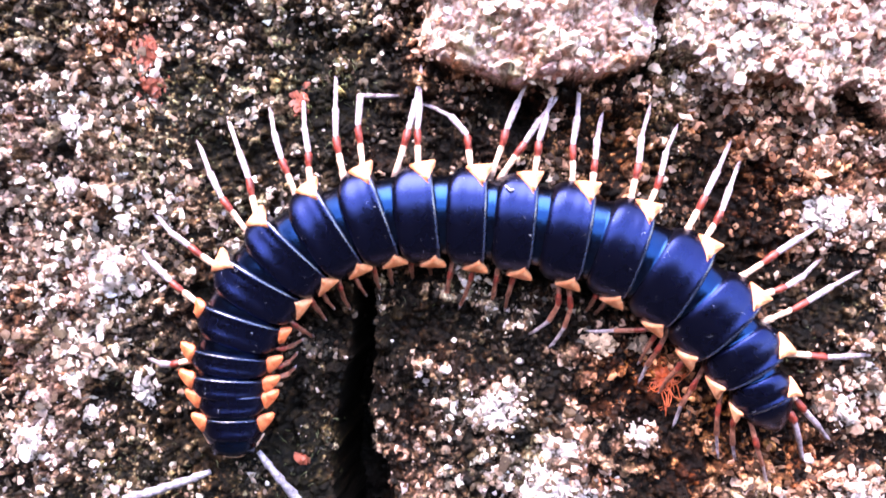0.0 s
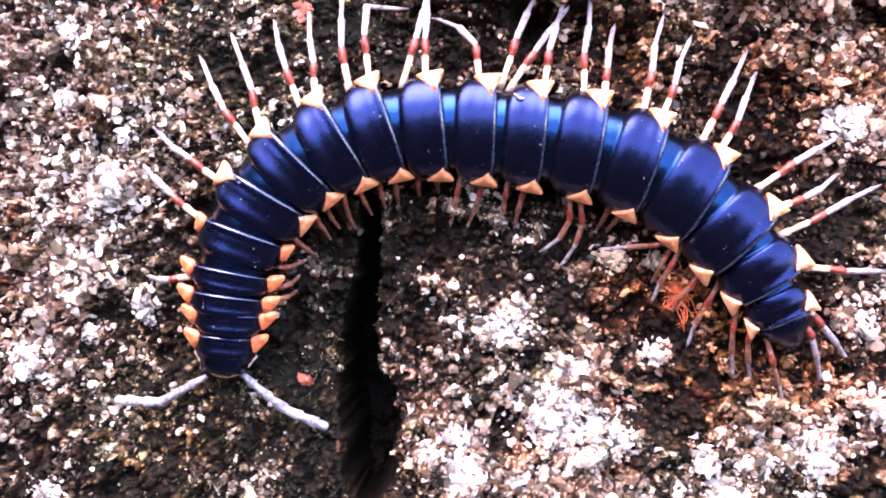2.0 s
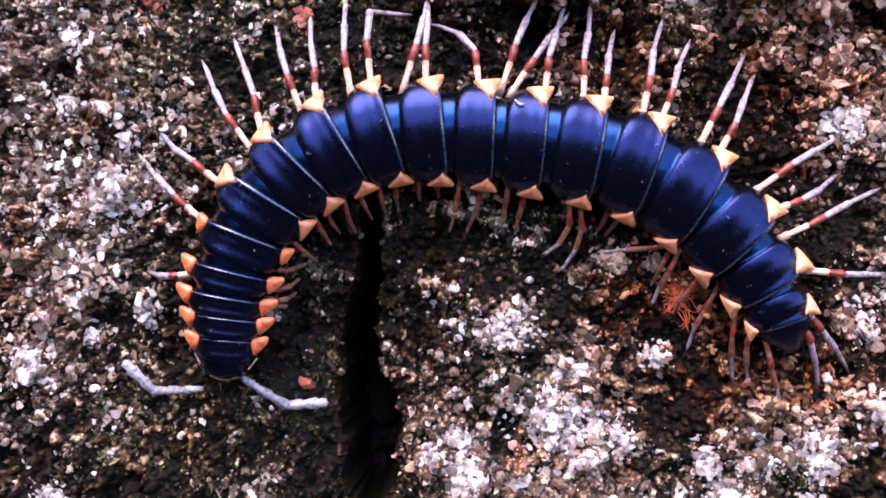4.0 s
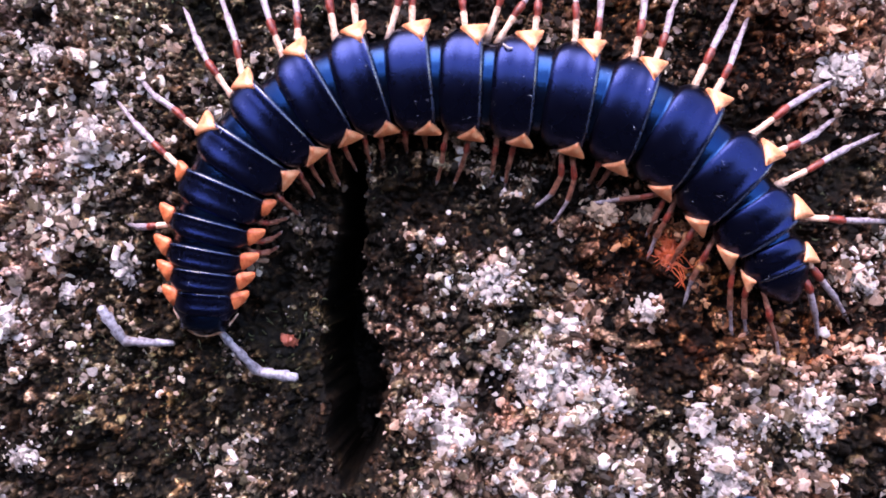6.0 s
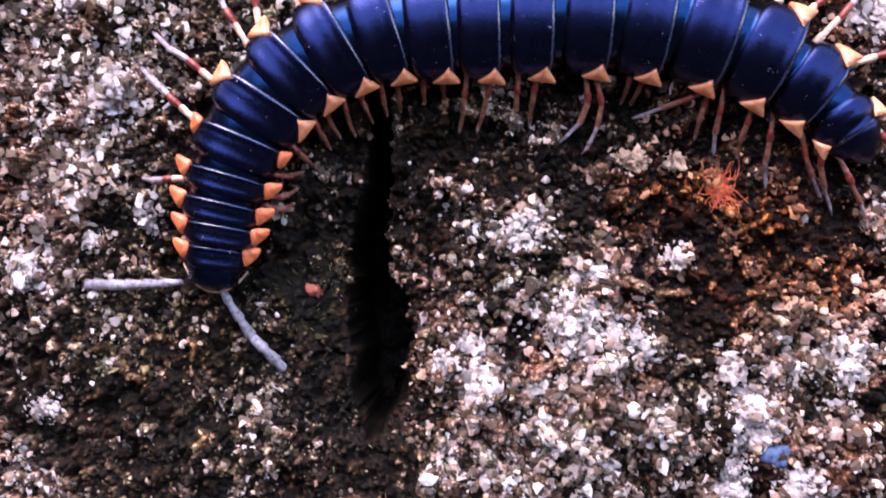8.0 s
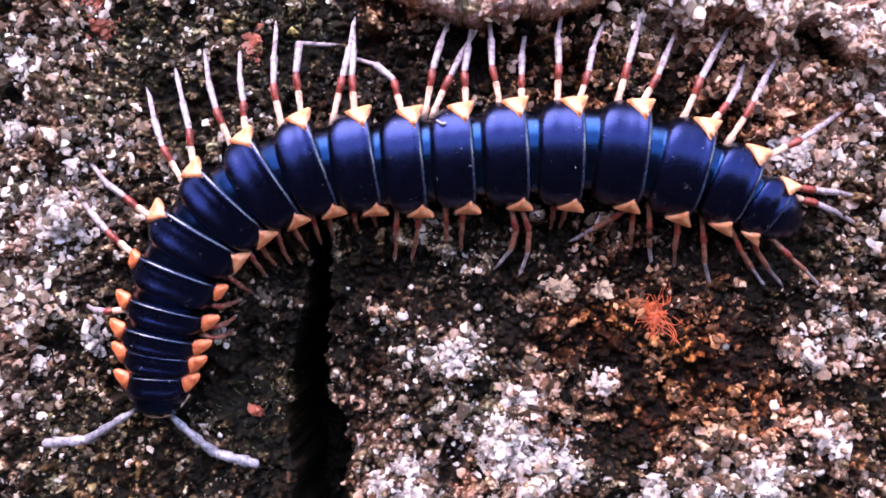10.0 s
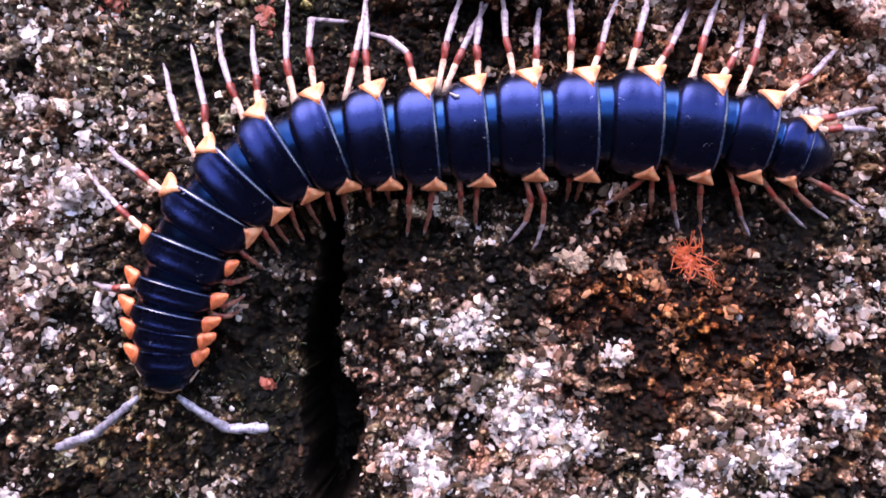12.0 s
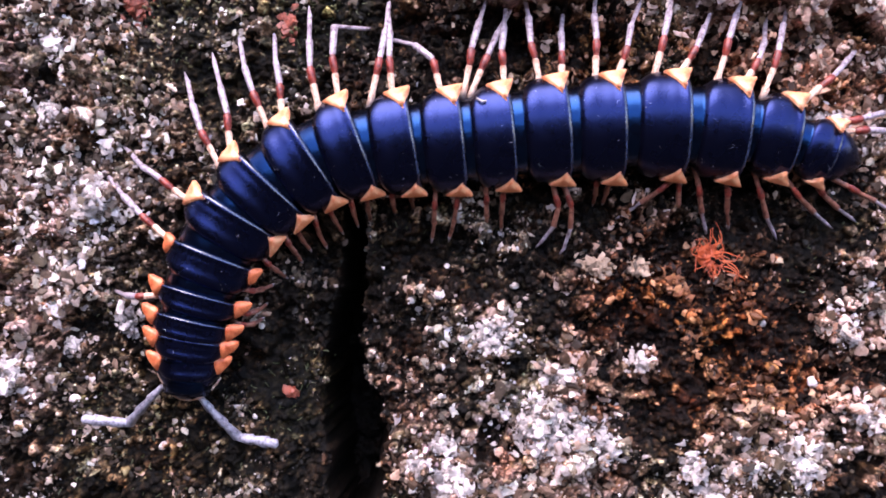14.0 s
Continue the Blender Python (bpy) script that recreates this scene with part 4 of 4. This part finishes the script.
def moss():
    """Short dark moss threads on the damp parts of the rock."""
    rng = np.random.default_rng(12)
    count = 14000
    px, py = rng.uniform(-44, 46, count), rng.uniform(-34, 39, count)
    ix, iy = np.searchsorted(XS, px), np.searchsorted(YS, py)
    keep = rng.random(count) < 0.95 * MOSSY[iy, ix] ** 1.2 - 0.2
    px, py, pz = px[keep], py[keep], GZ[iy, ix][keep]
    n = len(px)
    way, ln, th = rng.uniform(0, 6.283, n), rng.uniform(0.25, 0.8, n), rng.uniform(0.03, 0.06, n)
    co, faces = np.zeros((n, 10, 3)), []
    turn = rng.uniform(-0.9, 0.9, n)
    cx, cy, cz = px.copy(), py.copy(), pz - 0.05
    for ringn in range(3):
        for k in range(3):
            a = 2.094 * k
            co[:, ringn * 3 + k] = np.stack([cx - np.sin(way) * th * np.cos(a), cy + np.cos(way) * th * np.cos(a), cz + th * np.sin(a)], -1)
        cx, cy, cz = cx + np.cos(way) * ln / 3, cy + np.sin(way) * ln / 3, cz + 0.16 * (1.6 - ringn)
        way = way + turn
    co[:, 9] = np.stack([cx, cy, cz], -1)
    one = [[r * 3 + k, r * 3 + (k + 1) % 3, r * 3 + 3 + (k + 1) % 3, r * 3 + 3 + k] for r in (0, 1) for k in range(3)] + [[6 + k, 6 + (k + 1) % 3, 9] for k in range(3)]
    faces = [[v + 10 * i for v in f] for i in range(n) for f in one]
    data = bpy.data.meshes.new("moss")
    data.from_pydata((co.reshape(-1, 3) * MM).tolist(), [], faces)
    data.materials.append(MOSS)
    ob = new("moss", data)
    ob.matrix_world = FACE
    tagged(ob, "short dark olive moss threads on damp rock", "moss", kind="stuff")


moss()


def crawl(rows):
    tip = pose(0, 0, 4.3 * MM) @ pose(0, 0, 0, ROLL) @ pose(0, 0, -4.3 * MM)
    return [(t, pose(x * MM, y * MM, 0, 0, 0, a) @ tip) for t, x, y, a in rows]


def sweep(pair, rows):
    """An antenna: where its base sits, the way it points and how far its outer half bends; bent, it dips to the rock and rises again."""
    dip = [min(1.0, abs(bend) / 60) for *_, bend in rows]
    walk(pair[0], [(t, pose(x * MM, y * MM, 2.3 * MM, 0, 4 + 14 * k, a)) for (t, x, y, a, _), k in zip(rows, dip)])
    walk(pair[1], [(t, pose(4.5 * MM, 0, 0, 0, 6 - 50 * k, bend)) for (t, _, _, _, bend), k in zip(rows, dip)])


def motions():
    first = crawl([(0, -15.48, -4.65, 88.8), (1, -15.87, -4.90, 86.9), (2, -16.22, -4.91, 84.5), (2.7, -16.33, -4.92, 83.9), (4.8, -16.31, -4.80, 84.6), (6, -16.27, -4.93, 85.3), (6.5, -16.27, -4.94, 85.6), (7, -16.28, -5.08, 85.6), (7.5, -17.17, -5.68, 83.9), (8, -17.45, -5.68, 82.3), (8.5, -17.47, -5.50, 82.3), (9.2, -17.50, -5.57, 86.1), (11.3, -17.83, -5.72, 85.6), (12, -17.88, -5.91, 85.7), (14, -18.01, -5.85, 85.0)])
    last = crawl([(0, 29.23, -2.56, -64.4), (1, 29.10, -2.68, -64.4), (2, 29.16, -2.73, -64.2), (2.7, 29.19, -2.70, -63.0), (4.8, 29.12, -2.95, -67.9), (6, 29.35, -2.77, -65.4), (6.5, 29.47, -2.69, -64.1), (7, 29.80, -1.88, -62.7), (7.5, 30.55, 0.64, -58.2), (8, 32.35, 3.72, -53.8), (8.5, 32.39, 4.08, -49.3), (9.2, 32.44, 5.66, -43.2), (11.3, 33.81, 10.58, -21.0), (12, 34.07, 10.61, -18.7), (14, 34.39, 10.89, -18.7)])
    walk(body[0], first)
    walk(body[1], crawl([(0, -15.52, -2.63, 88.7), (1, -15.73, -2.89, 87.4), (2, -15.94, -2.98, 84.5), (2.7, -16.07, -3.01, 83.5), (4.8, -16.31, -3.03, 81.7), (6, -16.23, -3.16, 81.9), (6.5, -16.23, -3.16, 82.2), (7, -16.27, -3.24, 82.2), (7.5, -17.07, -3.87, 79.9), (8, -17.17, -3.87, 79.5), (8.5, -17.22, -3.73, 79.5), (9.2, -17.25, -3.69, 80.1), (11.3, -17.76, -4.06, 79.7), (12, -17.77, -4.21, 79.7), (14, -17.90, -4.23, 79.2)]))
    walk(body[2], crawl([(0, -15.77, -1.17, 85.5), (1, -15.94, -1.43, 84.0), (2, -16.01, -1.48, 81.9), (2.7, -16.29, -1.44, 81.3), (4.8, -16.24, -1.24, 78.6), (6, -16.19, -1.35, 78.8), (6.5, -16.19, -1.36, 79.0), (7, -16.23, -1.42, 79.0), (7.5, -16.96, -2.01, 77.5), (8, -17.03, -2.01, 76.8), (8.5, -17.09, -1.91, 76.9), (9.2, -17.20, -1.97, 76.6), (11.3, -17.57, -2.47, 76.1), (12, -17.66, -2.61, 75.9), (14, -17.73, -2.61, 75.8)]))
    walk(body[3], crawl([(0, -15.59, 0.85, 81.0), (1, -15.69, 0.57, 79.3), (2, -15.72, 0.52, 78.4), (2.7, -15.81, 0.51, 77.4), (4.8, -15.81, 1.00, 74.8), (6, -15.73, 0.89, 74.8), (6.5, -15.73, 0.88, 74.8), (7, -15.84, 0.81, 74.6), (7.5, -16.44, 0.22, 74.1), (8, -16.50, 0.22, 74.0), (8.5, -16.54, 0.30, 74.1), (9.2, -16.59, 0.25, 74.4), (11.3, -17.09, -0.27, 73.5), (12, -17.12, -0.45, 73.4), (14, -17.15, -0.49, 73.0)]))
    walk(body[4], crawl([(0, -14.67, 3.93, 71.3), (1, -14.71, 3.69, 70.2), (2, -14.71, 3.63, 69.9), (2.7, -14.75, 3.56, 69.3), (4.8, -14.72, 3.84, 67.4), (6, -14.63, 3.76, 67.0), (6.5, -14.63, 3.73, 66.8), (7, -14.74, 3.66, 66.8), (7.5, -15.40, 3.19, 67.0), (8, -15.48, 3.19, 67.3), (8.5, -15.53, 3.27, 67.2), (9.2, -15.64, 3.21, 67.9), (11.3, -16.10, 2.80, 68.0), (12, -16.05, 2.67, 68.1), (14, -16.08, 2.62, 67.6)]))
    walk(body[5], crawl([(0, -12.94, 7.16, 59.1), (1, -12.93, 6.97, 58.9), (2, -12.90, 6.86, 58.6), (2.7, -12.94, 6.79, 58.4), (4.8, -12.85, 6.90, 56.4), (6, -12.75, 6.84, 56.2), (6.5, -12.75, 6.84, 56.2), (7, -12.86, 6.75, 56.4), (7.5, -13.53, 6.37, 56.6), (8, -13.61, 6.37, 56.8), (8.5, -13.63, 6.41, 56.8), (9.2, -13.88, 6.43, 58.1), (11.3, -14.16, 6.15, 58.3), (12, -14.16, 6.04, 58.2), (14, -14.16, 5.99, 57.7)]))
    walk(body[6], crawl([(0, -10.29, 9.94, 45.0), (1, -10.28, 9.71, 45.0), (2, -10.24, 9.64, 44.8), (2.7, -10.23, 9.52, 44.8), (4.8, -10.16, 9.54, 43.6), (6, -10.07, 9.49, 43.5), (6.5, -10.07, 9.48, 43.5), (7, -10.18, 9.43, 43.6), (7.5, -10.86, 9.09, 43.8), (8, -10.89, 9.09, 43.9), (8.5, -10.93, 9.10, 43.9), (9.2, -11.26, 9.15, 45.0), (11.3, -11.50, 8.70, 45.7), (12, -11.44, 8.58, 45.5), (14, -11.48, 8.52, 45.6)]))
    walk(body[7], crawl([(0, -6.70, 11.81, 31.0), (1, -6.68, 11.62, 30.8), (2, -6.64, 11.50, 30.6), (2.7, -6.65, 11.45, 30.8), (4.8, -6.59, 11.43, 29.9), (6, -6.52, 11.39, 29.9), (6.5, -6.52, 11.34, 29.9), (7, -6.67, 11.33, 30.0), (7.5, -7.31, 10.98, 30.1), (8, -7.38, 10.98, 30.1), (8.5, -7.42, 10.98, 30.1), (9.2, -7.70, 11.08, 31.1), (11.3, -8.07, 10.84, 32.3), (12, -8.00, 10.74, 32.0), (14, -7.99, 10.66, 32.1)]))
    walk(body[8], crawl([(0, -2.92, 12.87, 19.0), (1, -2.92, 12.64, 18.7), (2, -2.89, 12.53, 18.6), (2.7, -2.90, 12.46, 18.6), (4.8, -2.75, 12.46, 16.8), (6, -2.65, 12.37, 17.0), (6.5, -2.65, 12.34, 17.0), (7, -2.75, 12.34, 17.1), (7.5, -3.51, 11.99, 17.1), (8, -3.51, 11.99, 17.1), (8.5, -3.51, 12.02, 17.1), (9.2, -3.88, 12.19, 17.9), (11.3, -4.17, 11.93, 19.6), (12, -4.11, 11.78, 19.6), (14, -4.08, 11.80, 19.7)]))
    walk(body[9], crawl([(0, 1.29, 12.95, 5.6), (1, 1.27, 12.75, 5.2), (2, 1.31, 12.64, 5.4), (2.7, 1.29, 12.55, 5.4), (4.8, 1.42, 12.47, 5.0), (6, 1.52, 12.42, 5.2), (6.5, 1.52, 12.41, 5.5), (7, 1.42, 12.41, 5.7), (7.5, 0.66, 12.06, 6.0), (8, 0.66, 12.06, 6.3), (8.5, 0.65, 12.18, 6.6), (9.2, 0.33, 12.38, 7.6), (11.3, 0.01, 12.13, 9.3), (12, 0.08, 12.01, 9.0), (14, 0.14, 12.04, 9.1)]))
    walk(body[10], crawl([(0, 5.44, 12.64, -2.1), (1, 5.42, 12.43, -2.1), (2, 5.45, 12.31, -2.1), (2.7, 5.43, 12.26, -2.1), (4.8, 5.46, 12.05, -2.5), (6, 5.51, 12.00, -2.3), (6.5, 5.51, 12.04, -1.5), (7, 5.30, 12.04, -0.5), (7.5, 4.63, 12.09, 0.6), (8, 4.60, 12.10, 1.6), (8.5, 4.59, 12.14, 2.7), (9.2, 4.17, 12.28, 4.3), (11.3, 4.00, 12.21, 5.7), (12, 4.00, 12.06, 5.3), (14, 4.16, 12.12, 5.2)]))
    walk(body[11], crawl([(0, 9.43, 12.07, -5.5), (1, 9.40, 11.88, -5.5), (2, 9.43, 11.77, -5.3), (2.7, 9.47, 11.74, -5.2), (4.8, 9.54, 11.43, -5.5), (6, 9.64, 11.48, -5.1), (6.5, 9.64, 11.52, -4.8), (7, 9.45, 11.55, -3.7), (7.5, 8.80, 11.76, -2.2), (8, 8.75, 12.20, -0.6), (8.5, 8.75, 12.23, 0.9), (9.2, 8.35, 12.60, 2.4), (11.3, 8.00, 12.48, 5.1), (12, 8.05, 12.35, 4.9), (14, 8.24, 12.47, 5.1)]))
    walk(body[12], crawl([(0, 13.84, 11.23, -10.0), (1, 13.83, 11.04, -10.1), (2, 13.85, 10.98, -9.9), (2.7, 13.86, 10.93, -9.9), (4.8, 13.96, 10.67, -10.4), (6, 14.11, 10.71, -10.1), (6.5, 14.11, 10.79, -9.7), (7, 13.95, 11.12, -8.7), (7.5, 13.26, 11.63, -6.2), (8, 13.26, 12.36, -3.8), (8.5, 13.09, 12.36, -1.4), (9.2, 12.49, 12.74, 1.2), (11.3, 12.39, 12.96, 4.1), (12, 12.46, 12.85, 3.7), (14, 12.71, 12.97, 4.4)]))
    walk(body[13], crawl([(0, 18.19, 9.67, -18.9), (1, 18.15, 9.48, -18.9), (2, 18.18, 9.43, -18.8), (2.7, 18.17, 9.40, -18.8), (4.8, 18.16, 9.28, -19.2), (6, 18.25, 9.25, -18.7), (6.5, 18.25, 9.35, -18.4), (7, 18.20, 9.73, -16.6), (7.5, 17.82, 10.85, -13.5), (8, 17.81, 12.00, -10.3), (8.5, 17.57, 12.01, -7.1), (9.2, 17.07, 12.53, -3.7), (11.3, 16.83, 13.00, 1.0), (12, 16.90, 12.86, 1.1), (14, 17.14, 13.07, 1.9)]))
    walk(body[14], crawl([(0, 22.40, 7.00, -31.0), (1, 22.36, 6.89, -31.1), (2, 22.43, 6.80, -30.8), (2.7, 22.40, 6.79, -30.7), (4.8, 22.39, 6.74, -30.9), (6, 22.53, 6.92, -29.9), (6.5, 22.63, 7.00, -29.7), (7, 22.63, 7.57, -27.5), (7.5, 22.65, 9.21, -22.7), (8, 22.57, 10.91, -18.3), (8.5, 22.49, 11.04, -15.1), (9.2, 21.97, 11.91, -10.4), (11.3, 21.84, 13.14, -2.6), (12, 21.95, 12.98, -2.0), (14, 22.20, 13.23, -1.2)]))
    walk(body[15], crawl([(0, 25.78, 3.59, -45.4), (1, 25.72, 3.44, -45.4), (2, 25.74, 3.38, -45.2), (2.7, 25.77, 3.40, -45.0), (4.8, 25.68, 3.30, -44.5), (6, 25.93, 3.49, -43.3), (6.5, 26.02, 3.59, -43.0), (7, 26.20, 4.31, -41.1), (7.5, 26.24, 6.77, -32.9), (8, 26.87, 9.15, -25.6), (8.5, 26.91, 9.22, -24.6), (9.2, 26.60, 10.14, -20.9), (11.3, 26.65, 12.52, -7.8), (12, 26.76, 12.44, -7.4), (14, 27.02, 12.74, -6.5)]))
    walk(body[16], crawl([(0, 28.04, 0.25, -56.3), (1, 27.94, 0.15, -56.2), (2, 28.00, 0.05, -56.2), (2.7, 28.03, 0.09, -55.7), (4.8, 27.96, -0.19, -56.9), (6, 28.22, -0.01, -55.3), (6.5, 28.33, 0.09, -54.9), (7, 28.64, 0.87, -52.7), (7.5, 29.09, 3.54, -45.6), (8, 30.11, 6.65, -35.6), (8.5, 30.19, 6.68, -34.4), (9.2, 30.19, 7.90, -31.5), (11.3, 30.89, 11.79, -13.0), (12, 31.05, 11.82, -12.4), (14, 31.16, 12.11, -11.0)]))
    walk(body[17], last)
    # while the tail still lies bent round, these outer legs stand at other angles
    for key, turns in {(6, 1): (10, 7), (12, 1): (1, 9), (13, 1): (11, 20), (14, 1): (17, 34), (17, 1): (-15, -22)}.items():
        for ob, turn in zip(legs[key], turns):
            rest = ob.matrix_basis.copy()
            walk(ob, [(t, rest @ pose(0, 0, 0, 0, 0, turn * k)) for t, k in ((0, 1.0), (6.5, 1.0), (8.0, 0.7), (9.2, 0.45), (11.3, 0.0), (14, 0.0))])
    for thing in (collar, head):
        walk(thing, first)
    walk(tail, [(t, m @ pose(0.3 * MM, 0, 0)) for t, m in last])
    sweep(antenna_a, [(0, -18.4, -9.6, -159, -2), (0.5, -18.4, -9.6, -159, -2), (1.5, -18.9, -8.6, -172, -81), (2, -18.8, -8.5, -150, -35), (2.7, -19.2, -8.6, -164, -106), (4.8, -19.3, -9.2, -175, -56), (5, -19.5, -8.4, -172, -78), (6, -19.9, -8.9, -180, -81), (6.5, -19.2, -8.4, -169, -107), (7, -19.5, -8.4, -169, -67), (7.5, -21.7, -9.1, -193, -111), (8, -21.2, -8.2, -177, -3), (8.5, -21.0, -9.2, -142, -5), (9, -21.0, -10.2, -147, -9), (9.2, -20.7, -9.3, -155, -21), (11.5, -20.8, -8.7, -132, -29), (12, -21.2, -10.0, -140, -19), (12.5, -21.2, -10.2, -139, -53), (13, -21.1, -9.4, -144, -45), (14, -21.1, -8.4, -135, -67)])
    sweep(antenna_b, [(0, -13.4, -8.0, -52, -4), (1.5, -15.0, -8.0, -51, 9), (2, -15.1, -8.2, -41, 17), (2.7, -15.2, -8.5, -35, 46), (4.8, -15.5, -7.8, -36, 47), (5, -15.4, -8.3, -32, 59), (6, -15.5, -8.0, -51, 51), (6.5, -15.4, -8.4, -28, 40), (7, -15.2, -8.6, -45, 50), (7.5, -16.8, -8.6, -53, 18), (8, -17.5, -8.8, -59, 12), (8.5, -16.6, -9.1, -47, 34), (9, -16.7, -9.2, -45, 36), (9.2, -16.5, -9.2, -43, 18), (11.5, -17.2, -9.2, -44, 67), (12, -17.1, -9.9, -37, 44), (12.5, -17.4, -9.3, -47, 34), (13, -17.4, -9.5, -39, 35), (14, -17.4, -9.2, -51, 51)])

    drag = [(0.0, 21.6, -0.9), (5.0, 21.3, -0.9), (7.0, 21.2, -1.9), (7.5, 22.1, -0.5), (8.5, 23.1, -0.7), (9.2, 23.2, -1.0), (11.3, 25.0, 1.7),
            (12.5, 25.5, 2.3), (13.0, 25.6, 2.8), (14.0, 25.3, 2.6)]
    walk(orange_tuft, [(t, FACE @ pose(x * MM, y * MM, (rock_at(x, y, GS) + 0.35) * MM, 0, 0, 4 * t)) for t, x, y in drag])


motions()
